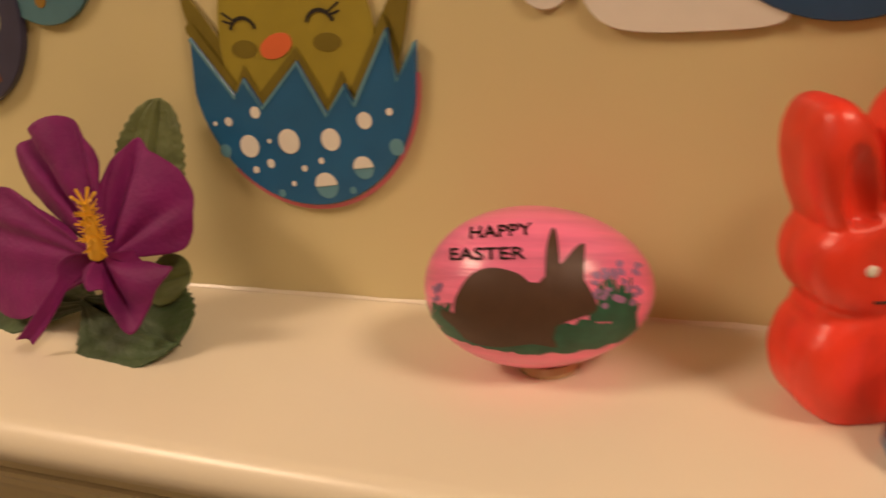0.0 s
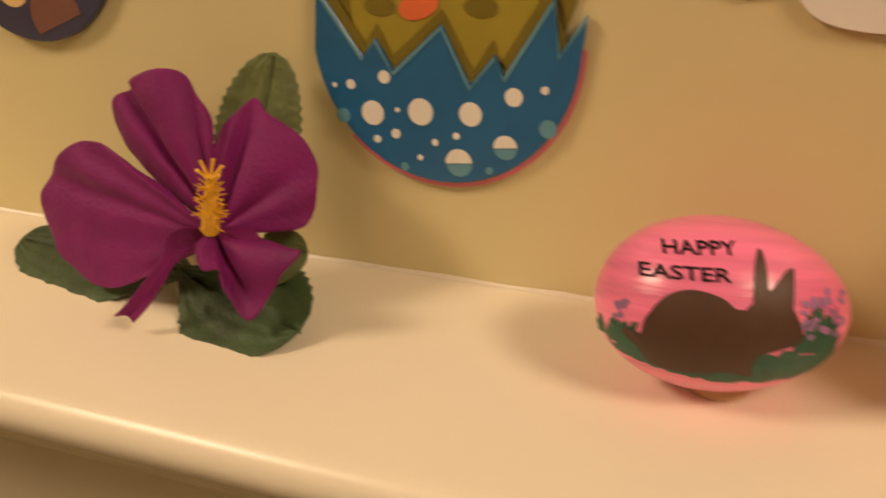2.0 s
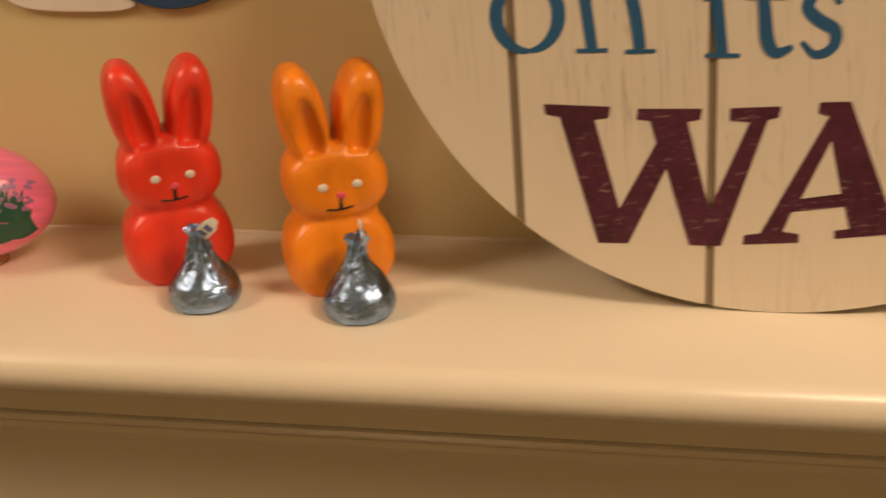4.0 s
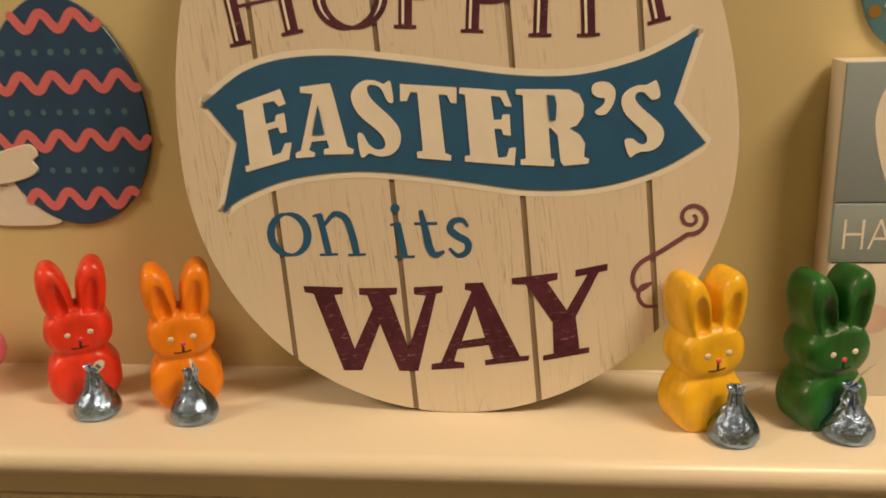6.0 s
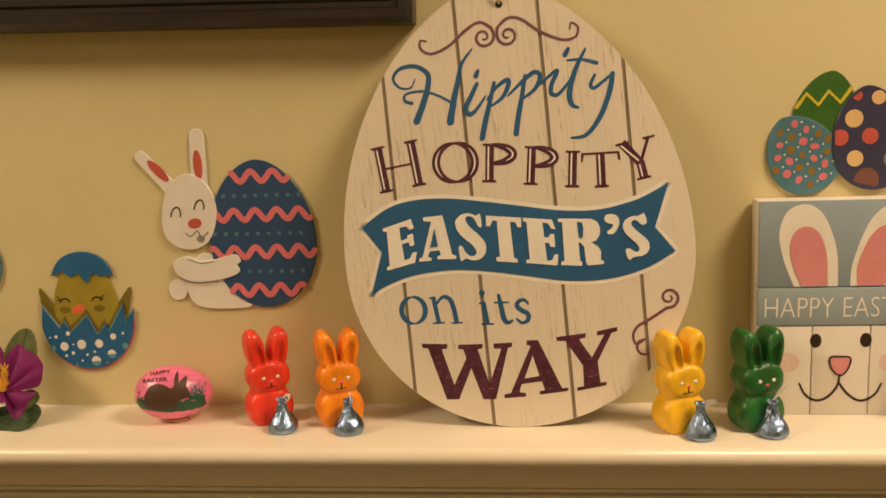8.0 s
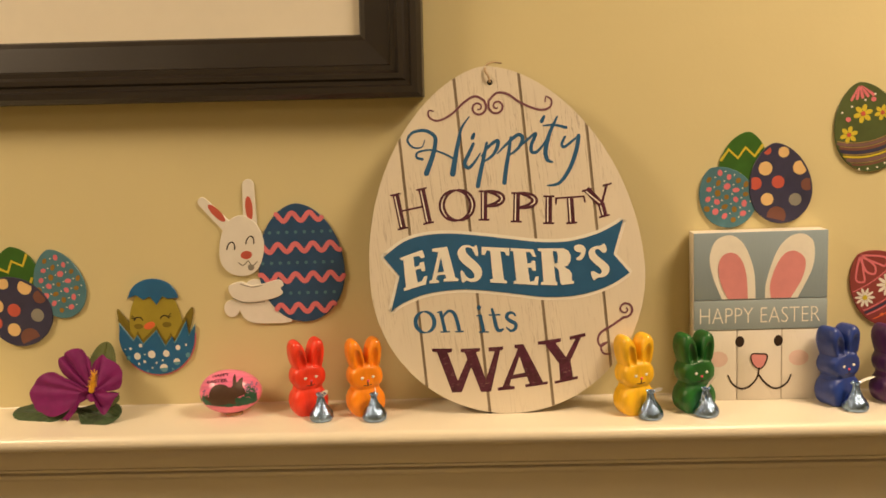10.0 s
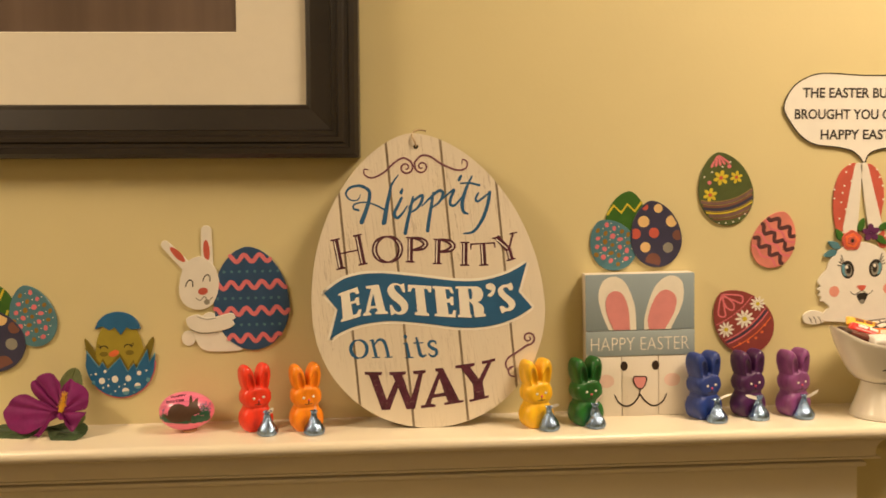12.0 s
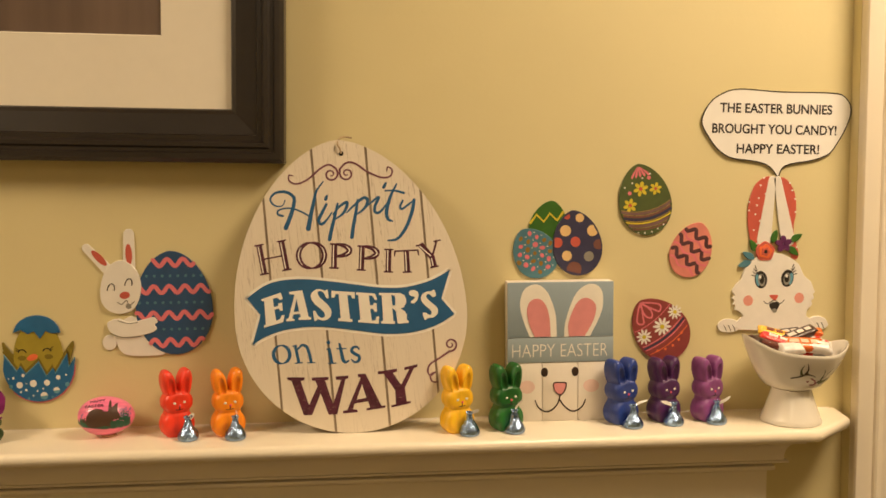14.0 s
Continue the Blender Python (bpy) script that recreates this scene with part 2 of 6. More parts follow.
# ceiling lights, all out of view; the third is only added fill
for lx, ly, watts in LAMPS:
    lamp = thing("unseen_ceiling_light", pose(lx, ly, CEIL), "unseen round flush ceiling light, switched on", "ceiling light", "ceiling lights")
    bm = bmesh.new()
    ring_o = oval(0, 0, 0.270, 0.270, n=36)
    ring_i = oval(0, 0, 0.252, 0.252, n=36)
    a = [[bm.verts.new((p[0], p[1], z)) for p in r] for r, z in ((ring_o, -0.0005), (ring_o, -0.004), (ring_i, -0.006), (ring_i, -0.0005))]
    for r0, r1 in zip(a, a[1:]):
        for i in range(36):
            bm.faces.new((r0[i], r1[i], r1[(i + 1) % 36], r0[(i + 1) % 36]))
    part("rim", bm, M_CEIL, lamp, "white rim")
    bm = bmesh.new()
    bm.faces.new([bm.verts.new((p[0], p[1], -0.002)) for p in ring_i])
    part("diffuser", bm, M_GLOW, lamp, "glowing warm diffuser")
    data = bpy.data.lights.new("unseen_ceiling_light", "AREA")
    data.shape, data.size, data.energy, data.color = "DISK", 0.50, watts, WARM
    new("lamp_light", data).matrix_world = pose(lx, ly, CEIL - 0.008)

# ---- the mantel ----
SX0, SX1 = -0.80, 0.806
mantel = thing("mantel", pose(0, 0, 0), "cream painted mantel with a bullnose shelf and cove moulding", "mantel")


def sweep_mantel(name, prof, x_end, label, mitre=0.0):
    """Runs a profile (y, z) along the mantel and round its ends; each point's overhang also sets how far it goes past x_end."""
    bm = bmesh.new()
    base = min(abs(p[0]) for p in prof)
    path = []
    for y, z in prof:
        o = abs(y)
        over = o - base
        lx, rx = -x_end[0] - over, x_end[1] + over
        path.append([(lx, 0.0, z), (lx, y, z), (rx, y, z), (rx, 0.0, z)])
    rows = [[bm.verts.new(p) for p in r] for r in path]
    for r0, r1 in zip(rows, rows[1:]):
        for i in range(3):
            bm.faces.new((r0[i], r0[i + 1], r1[i + 1], r1[i]))
    for r in (rows[0], rows[-1]):
        bm.faces.new(r)
    return part(name, bm, M_TRIM, mantel, label, angle=25)


def mantel_shelf():
    r = 0.0064
    front = -0.0885
    # plan outline with clipped front corners, inset by d
    def plan(d):
        return [(SX0 + d, 0.0), (SX0 + d, -0.038 - d * 0.4), (SX0 + 0.062 + d * 0.4, front + d), (SX1 - 0.064 - d * 0.4, front + d), (SX1 - 0.006 - d, -0.038 - d * 0.4), (SX1 - d, 0.0)]
    bm = bmesh.new()
    rows = []
    for k in range(13):
        a = -math.pi / 2 + math.pi * k / 12
        rows.append([bm.verts.new((x, y, SHELF - r + r * math.sin(a))) for x, y in plan(r - r * math.cos(a))])
    for r0, r1 in zip(rows, rows[1:]):
        for i in range(5):
            bm.faces.new((r0[i], r0[i + 1], r1[i + 1], r1[i]))
    bm.faces.new(rows[0])
    bm.faces.new(rows[-1])
    part("shelf", bm, M_SHELF, mantel, "smooth cream shelf board with a rounded nose", angle=40)


mantel_shelf()
U = SHELF - 0.0128
cove = [(-0.0570, U - 0.0262), (-0.0570, U - 0.0232)]
for k in range(1, 9):
    a = math.pi / 2 * k / 8
    cove.append((-0.0570 - 0.0135 * (1 - math.cos(a)), U - 0.0232 + 0.0185 * math.sin(a)))
cove += [(-0.0730, U - 0.0047), (-0.0730, U - 0.0005)]
sweep_mantel("cove_moulding", cove, (0.73, 0.7180), "hollow cove moulding")
sweep_mantel("fillet", [(-0.046, U - 0.0298), (-0.0560, U - 0.0298), (-0.0586, U - 0.0290), (-0.0592, U - 0.0278), (-0.0586, U - 0.0267), (-0.0560, U - 0.0264), (-0.046, U - 0.0263)], (0.72, 0.7095), "rounded fillet strip")
sweep_mantel("bead", [(-0.0452, U - 0.0395), (-0.0500, U - 0.0395), (-0.0524, U - 0.0383), (-0.0530, U - 0.0362), (-0.0524, U - 0.0341), (-0.0500, U - 0.0330), (-0.0452, U - 0.0330)], (0.715, 0.7030), "thin bead")
sweep_mantel("frieze", [(-0.045, 0.0), (-0.045, U - 0.0314)], (0.714, 0.7050), "flat frieze board and surround below")

bm = bmesh.new()
rows = []
for k in range(281):
    x = SX0 + 0.01 + (SX1 - SX0 - 0.02) * k / 280
    w = 0.0011 + 0.0005 * noise.noise(Vector((x * 60, 0, 0))) + 0.0004 * noise.noise(Vector((x * 210, 3, 0)))
    rows.append([bm.verts.new((x, y, SHELF + z)) for y, z in ((-0.0001, w), (-w * 0.45, w * 0.45), (-w, 0.0001))])
for r0, r1 in zip(rows, rows[1:]):
    for j in range(2):
        bm.faces.new((r0[j], r1[j], r1[j + 1], r0[j + 1]))
part("caulk_line", bm, M_TRIM, mantel, "uneven painted caulk line along the wall", angle=60)

# ---- framed picture ----
M_BLACK = mat("black_brown_lacquer", (0.016, 0.011, 0.008), 0.38, 0.25, 60, 0.1, 300, coat=0.15)
M_MAT = mat("cream_mat_board", (0.86, 0.80, 0.68), 0.85, 0.02, 80, 0.1, 900)
M_PHOTO = mat("faded_drapery_print", (0.16, 0.11, 0.085), 0.3, 0.45, 22, stretch=(1.6, 1, 0.06))


def picture():
    fx, fz, W, H = 0.200, SHELF + 0.274, 0.86, 0.70
    pic = thing("picture_frame", pose(fx, 0, fz + 0.0015) @ pose(0, 0, 0, 0, 1.1, 0) @ pose(-W / 2, 0, 0), "black wooden picture frame with a cream mat, hung on the wall", "picture")
    prof = [(0.000, -0.001), (0.000, -0.024), (0.004, -0.028), (0.009, -0.028), (0.011, -0.0255), (0.014, -0.0255), (0.016, -0.027), (0.020, -0.027), (0.023, -0.0225), (0.027, -0.0225), (0.0285, -0.020), (0.049, -0.016), (0.053, -0.0135), (0.0545, -0.010), (0.0545, -0.001)]
    for k in range(4):
        half, other = ((W / 2, H / 2), (H / 2, W / 2))[k % 2]
        bm = bmesh.new()
        rot = pose(0, 0, H / 2, 0, -90 * k, 0)
        rows = []
        for d, y in prof:
            rows.append([bm.verts.new(rot @ Vector((s * (half - d), y, -other + d))) for s in (-1, 1)])
        for r0, r1 in zip(rows, rows[1:]):
            bm.faces.new((r0[0], r0[1], r1[1], r1[0]))
        bm.faces.new([r[0] for r in rows])
        bm.faces.new([r[1] for r in rows])
        part("frame_rail", bm, M_BLACK, pic, angle=20)
    b = 0.0535
    m = 0.0705
    x0, x1, z0, z1 = -W / 2 + b, W / 2 - b, b, H - b
    bm = bmesh.new()
    outer = [(x0, z0), (x1, z0), (x1, z1), (x0, z1)]
    inner = [(x0 + m, z0 + m + 0.003), (x1 - m, z0 + m + 0.003), (x1 - m, z1 - m), (x0 + m, z1 - m)]
    bev = [(p[0] + sx * 0.0012, p[1] + sz * 0.0012) for p, (sx, sz) in zip(inner, ((1, 1), (-1, 1), (-1, -1), (1, -1)))]
    rows = [[bm.verts.new((p[0], y, p[1])) for p in r] for r, y in ((outer, -0.006), (outer, -0.008), (inner, -0.008), (bev, -0.0062))]
    for r0, r1 in zip(rows, rows[1:]):
        for i in range(4):
            bm.faces.new((r0[i], r0[(i + 1) % 4], r1[(i + 1) % 4], r1[i]))
    part("mat", bm, M_MAT, pic, "cream mat board with a bevelled window", angle=20)
    bm = bmesh.new()
    box(bm, x0 + 0.02, x1 - 0.02, -0.0055, -0.002, z0 + 0.02, z1 - 0.02)
    part("print", bm, M_PHOTO, pic, "dark grey-brown print of hanging drapery", smooth=False)


picture()

# ---- colours of the decorations ----
def gloss(name, color, rough=0.35, vary=0.10, scale=90.0, coat=0.2, bump=0.05):
    return mat(name, color, rough, vary, scale, bump, 260, coat=coat)


C_WHITE = gloss("white_vinyl", (0.84, 0.81, 0.76), 0.3, 0.05, coat=0.4, bump=0.15)
C_PAPER = mat("white_paper", (0.86, 0.84, 0.80), 0.8, 0.03, 60, 0.1, 500)
C_INK = mat("black_ink", (0.018, 0.014, 0.012), 0.6, 0.3, 300)
C_NAVY = gloss("navy_vinyl", (0.048, 0.048, 0.105), 0.35, 0.2)
C_BLUE = gloss("deep_blue_vinyl", (0.024, 0.080, 0.20), 0.33, 0.15)
C_SKY = gloss("shell_blue_vinyl", (0.018, 0.135, 0.33), 0.33, 0.14)
C_SKYL = gloss("pale_shell_edge", (0.13, 0.33, 0.45), 0.35, 0.10)
C_PINK = gloss("pink_vinyl", (0.74, 0.20, 0.25), 0.35, 0.10)
C_CORAL = gloss("coral_vinyl", (0.58, 0.115, 0.085), 0.35, 0.15)
C_ORANGE = gloss("orange_beak_vinyl", (0.80, 0.17, 0.06), 0.4, 0.1)
C_CHICK = gloss("olive_yellow_vinyl", (0.36, 0.29, 0.035), 0.4, 0.12)
C_CHICKD = gloss("dark_olive_vinyl", (0.20, 0.155, 0.02), 0.4, 0.15)
C_GREEN = gloss("leaf_green_vinyl", (0.045, 0.15, 0.025), 0.35, 0.2)
C_LIME = gloss("yellow_zigzag_vinyl", (0.68, 0.55, 0.05), 0.35, 0.1)
C_TEAL = gloss("teal_vinyl", (0.085, 0.22, 0.29), 0.35, 0.15)
C_CREAM = gloss("cream_spot_vinyl", (0.80, 0.55, 0.26), 0.4, 0.08)
C_BROWN = gloss("brown_spot_vinyl", (0.20, 0.085, 0.07), 0.4, 0.15)
C_GREY = gloss("grey_spot_vinyl", (0.28, 0.27, 0.24), 0.4, 0.12)
C_MAROON = gloss("maroon_vinyl", (0.27, 0.055, 0.055), 0.33, 0.15)
C_OCHRE = gloss("ochre_spot_vinyl", (0.30, 0.17, 0.03), 0.35, 0.15)
C_FOREST = gloss("forest_green_vinyl", (0.085, 0.115, 0.042), 0.33, 0.25)
C_PURPLE = gloss("purple_vinyl", (0.13, 0.03, 0.12), 0.35, 0.2)
C_WAVE = gloss("brown_plum_vinyl", (0.105, 0.045, 0.055), 0.35, 0.2)
C_LINE = gloss("grey_outline_vinyl", (0.22, 0.20, 0.17), 0.5, 0.1)


def mm(pts):
    return [(x * 0.001, z * 0.001) for x, z in pts]


def sticker(name, pts, material, parent, front=-0.0022, label="", back=-0.0006):
    """One cut-out layer of a puffy wall sticker, coordinates in millimetres over the shelf."""
    bm = bmesh.new()
    plate(bm, mm(pts), front, back, 0.0003)
    return part(name, bm, material, parent, label, angle=22)


def marks(name, shapes, material, parent, y, label="", lines=(), width=1.0):
    """Printed patches (outlines) and lines on a sticker, in millimetres."""
    jobs = [(s, None) for s in shapes] + [(ln if isinstance(ln, tuple) else (ln, width)) for ln in lines]
    many = len(jobs) > 24
    if not many and len(jobs) > 1:
        name = name.rstrip("s")
    bm = bmesh.new()
    for k, (pts, w) in enumerate(jobs):
        if w is None:
            paint(bm, mm(pts), y)
        else:
            stroke(bm, mm(pts), y, w * 0.001)
        if not many or k == len(jobs) - 1:
            ob = part(name, bm, material, parent, label, smooth=False)
            bm = bmesh.new()
    bm.free()
    return tagged(ob, kind="stuff") if many else ob


def ricrac(cx, z, half, amp, waves, tilt=0.0, n=90, phase=0.0, cz=None):
    """A wavy line across an egg."""
    c, s = math.cos(radians(tilt)), math.sin(radians(tilt))
    out = []
    for k in range(n + 1):
        u = -half + 2 * half * k / n
        v = amp * math.sin(2 * math.pi * waves * k / n + phase)
        out.append((cx + c * u - s * v, z + s * u + c * v))
    return out


def zigzag(p, q, amp, teeth):
    p, q = Vector(p), Vector(q)
    d = q - p
    nrm = Vector((-d.y, d.x)).normalized() * amp
    return [tuple(p + d * k / (2 * teeth) + nrm * (1 if k % 2 else -1)) for k in range(2 * teeth + 1)]


def in_egg(cx, cz, rot, pts):
    """From an egg's own axes to the wall's."""
    c, s = math.cos(radians(rot)), math.sin(radians(rot))
    return [(cx + c * x - s * z, cz + s * x + c * z) for x, z in pts]


def wall_thing(name, label, category="wall decal", group=""):
    return thing(name, pose(0, 0, SHELF), label, category, group)


# ---- wall stickers ----
def egg_trio(navy, green, teal, label):
    """Three eggs in a cluster: each a tuple of centre x, centre z, width, height, turn."""
    t = wall_thing("egg_trio_decal", label, "wall decal", "egg wall decals")
    # green egg with yellow zigzags
    cx, cz, w, h, r = green
    g = sticker("green_egg", egg_outline(cx, cz, w, h, r), C_GREEN, t, -0.0016, "green egg with yellow zigzags")
    zz = [in_egg(cx, cz, r, zigzag((-w * 0.50, z), (w * 0.50, z + h * 0.20), h * 0.075, 3)) for z in (h * 0.08, -h * 0.34)]
    out = egg_outline(cx, cz, w * 0.97, h * 0.97, r)
    marks("zigzag", [], C_LIME, g, -0.0016, "", [(run, 2.6) for z in zz for run in clip_line(z, out)])
    # teal egg with small hearts and dots
    cx, cz, w, h, r = teal
    e = sticker("teal_egg", egg_outline(cx, cz, w, h, r), C_TEAL, t, -0.0022, "teal egg with pink and ochre spots")
    rnd = random.Random(5)
    red, och, dots = [], [], []
    out = egg_outline(cx, cz, w * 0.88, h * 0.9, r)
    for i in range(-3, 4):
        for j in range(-4, 5):
            p = in_egg(cx, cz, r, [((i + 0.5 * (j % 2)) * w * 0.21, j * h * 0.12)])[0]
            if inside(p, out):
                q = (p[0] + rnd.uniform(-0.6, 0.6), p[1] + rnd.uniform(-0.6, 0.6))
                (red if (i + j) % 2 else och).append(oval(q[0], q[1], rnd.uniform(2.2, 3.2), rnd.uniform(2.0, 2.9), rnd.uniform(0, 90), 9))
                d = (p[0] + w * 0.105, p[1] + h * 0.03)
                if inside(d, out):
                    dots.append(oval(d[0], d[1], 0.7, 0.7, 0, 8))
    marks("pink_spots", red, C_PINK, e, -0.0022)
    marks("ochre_spots", och, C_OCHRE, e, -0.0022)
    marks("white_dots", dots, C_WHITE, e, -0.0022)
    # navy egg with large spots
    cx, cz, w, h, r = navy
    e = sticker("navy_egg", egg_outline(cx, cz, w, h, r), C_NAVY, t, -0.0030, "navy egg with cream, coral and grey spots")
    spots = [(0.12, 0.37, 0.085, 0), (-0.20, 0.21, 0.11, 0), (0.34, 0.15, 0.11, 0), (-0.24, -0.17, 0.10, 0), (-0.13, 0.42, 0.06, 1), (-0.39, 0.05, 0.10, 1), (-0.03, 0.02, 0.10, 1), (0.20, -0.23, 0.10, 2), (-0.13, -0.39, 0.15, 3), (0.42, -0.07, 0.10, 3)]
    out = egg_outline(cx, cz, w * 0.96, h * 0.96, r)
    for k, (m, nm) in enumerate(((C_CREAM, "cream_spots"), (C_CORAL, "coral_spots"), (C_GREY, "grey_spots"), (C_BROWN, "brown_spots"))):
        sh = []
        for x, z, rad, kind in spots:
            if kind == k:
                o = in_egg(cx, cz, r, oval(x * w, z * h, rad * w, rad * w * 1.02, 0, 24))
                o = [p for p in o if inside(p, out)]
                if len(o) > 5:
                    sh.append(o)
        marks(nm, sh, m, e, -0.0030)


egg_trio((-189, 95.5, 61, 71, 38), (-187, 128, 46, 54, 8), (-147, 119, 48, 66, 14), "cluster of navy, green and teal egg stickers above flower")
egg_trio((508, 189, 54, 71, 8), (477, 207, 42, 56, -10), (462, 179, 48, 57, 30), "cluster of navy, green and teal egg stickers above block sign")


def flower_marks(x, z, r, petals, parent, y, m_p, m_c, turn=0):
    sh = [oval(x + r * 0.62 * math.cos(a), z + r * 0.62 * math.sin(a), r * 0.42, r * (0.26 if petals < 8 else 0.15), math.degrees(a), 10) for a in (2 * math.pi * k / petals + turn for k in range(petals))]
    marks("petals", sh, m_p, parent, y)
    marks("flower_centre", [oval(x, z, r * 0.26, r * 0.26, 0, 10)], m_c, parent, y - 0.0003)


def across(cx, cz, w, h, rot, z, bow, out, n=40):
    """A bowed line across an egg at height z, clipped to it."""
    pts = in_egg(cx, cz, rot, [(-w / 2 + w * k / n, z - bow * (1 - (2 * k / n - 1) ** 2)) for k in range(n + 1)])
    runs = clip_line(pts, out)
    return max(runs, key=len) if runs else pts[:2]


def flowered_egg():
    t = wall_thing("flowered_egg_decal", "dark green egg wall sticker with yellow flowers and stripes", "wall decal", "egg wall decals")
    cx, cz, w, h, r = 582, 235, 58, 78, 12
    b = sticker("egg_base", egg_outline(cx, cz, w, h, r), C_FOREST, t)
    out = egg_outline(cx, cz, w * 0.96, h * 0.96, r)
    E = lambda pts: in_egg(cx, cz, r, pts)
    rays = [E(smooth_line([(0.5 * k, 36), (4.2 * k - 1.2, 27), (4.6 * k, 24.5), (4.2 * k + 1.6, 27)], 5, True)) for k in (-2, -1, 0, 1, 2)]
    marks("pink_crown", rays, C_PINK, b, -0.0022)
    for (x, z), rr in zip(E([(-2, 12), (14, 9), (-17, -3)]), (8.0, 6.6, 7.4)):
        flower_marks(x, z, rr, 6, b, -0.0022, C_LIME, C_CORAL, 0.3)
    marks("blossom_buds", [oval(*p, 2.2, 2.2, 0, 10) for p in E([(-15, 10), (9, 22)])], C_PINK, b, -0.0022)
    marks("white_dots", [oval(*p, 1.0, 1.0, 0, 8) for p in E([(-19, 17), (-10, 20), (2, 23), (11, 26), (-14, -34), (-7, -35.5), (1, -36), (8, -34), (15, -31)])], C_WHITE, b, -0.0022)
    mauve, tan = gloss("dull_mauve_vinyl", (0.20, 0.115, 0.115), 0.35, 0.3), gloss("tan_stripe_vinyl", (0.36, 0.24, 0.10), 0.35, 0.3)
    cols = [(tan, -11.5, 0.8), (mauve, -13.5, 2.4), (tan, -15.6, 0.7), (C_BROWN, -17.2, 2.0), (C_NAVY, -20.0, 2.6), (tan, -22.2, 0.9), (C_LIME, -24.2, 1.6), (mauve, -27.0, 3.0), (tan, -29.2, 0.7), (C_BROWN, -31.0, 1.6)]
    for m, z, wd in cols:
        marks("stripe", [], m, b, -0.0022, "", [(across(cx, cz, w, h, r, z + 6, 7, out), wd)])


def pink_egg():
    t = wall_thing("striped_egg_decal", "pink egg wall sticker with dark wavy stripes", "wall decal", "egg wall decals")
    cx, cz, w, h, r = 635, 180, 46, 62, -20
    b = sticker("egg_base", egg_outline(cx, cz, w, h, r), gloss("soft_pink_vinyl", (0.70, 0.24, 0.20), 0.35, 0.35, 40), t)
    out = egg_outline(cx, cz, w * 0.95, h * 0.95, r)
    for z in (17, 2, -13):
        ln = in_egg(cx, cz, r, ricrac(0, z, w / 2, 3.4, 3.2, -18, 80))
        marks("wavy_stripe", [], C_WAVE, b, -0.0022, "", [(x, 4.2) for x in clip_line(ln, out)])
    marks("pale_stripe", [], C_PINK, b, -0.0022, "", [(x, 2.2) for z in (9, -6, -21) for x in clip_line(in_egg(cx, cz, r, ricrac(0, z, w / 2, 2.0, 2.2, -18, 60)), out)])


def maroon_egg():
    t = wall_thing("daisy_egg_decal", "maroon egg wall sticker with white daisies", "wall decal", "egg wall decals")
    cx, cz, w, h, r = 600.5, 94, 60, 76, 38
    b = sticker("egg_base", egg_outline(cx, cz, w, h, r), C_MAROON, t)
    out = egg_outline(cx, cz, w * 0.95, h * 0.95, r)
    for x, z, rr in ((603, 96, 10), (617, 112, 8), (583, 85, 8.5)):
        flower_marks(x, z, rr, 10, b, -0.0022, C_WHITE, C_LIME)
    loops = [in_egg(cx, cz, r, smooth_line([(0, 36), (7 * k - 4.2, 22), (7 * k, 15.5), (7 * k + 4.2, 22)], 6, True)) for k in (-1.6, 0, 1.6)]
    marks("loops", [], C_PINK, b, -0.0022, "", [(x + x[:1], 1.8) for x in loops])
    for m, z, wd in ((C_PINK, 12, 0.9), (C_PINK, -8, 1.2), (C_NAVY, -10.5, 2.0), (C_PINK, -13, 1.2), (C_ORANGE, -19, 1.0)):
        marks("stripe", [], m, b, -0.0022, "", [(across(cx, cz, w, h, r, z + 4, 5, out), wd)])
    marks("dots", [oval(*p, 1.5, 1.5, 0, 9) for p in in_egg(cx, cz, r, [(-17, -18), (-9, -22), (0, -24), (9, -23), (16, -19)])], C_ORANGE, b, -0.0022)


flowered_egg()
pink_egg()
maroon_egg()


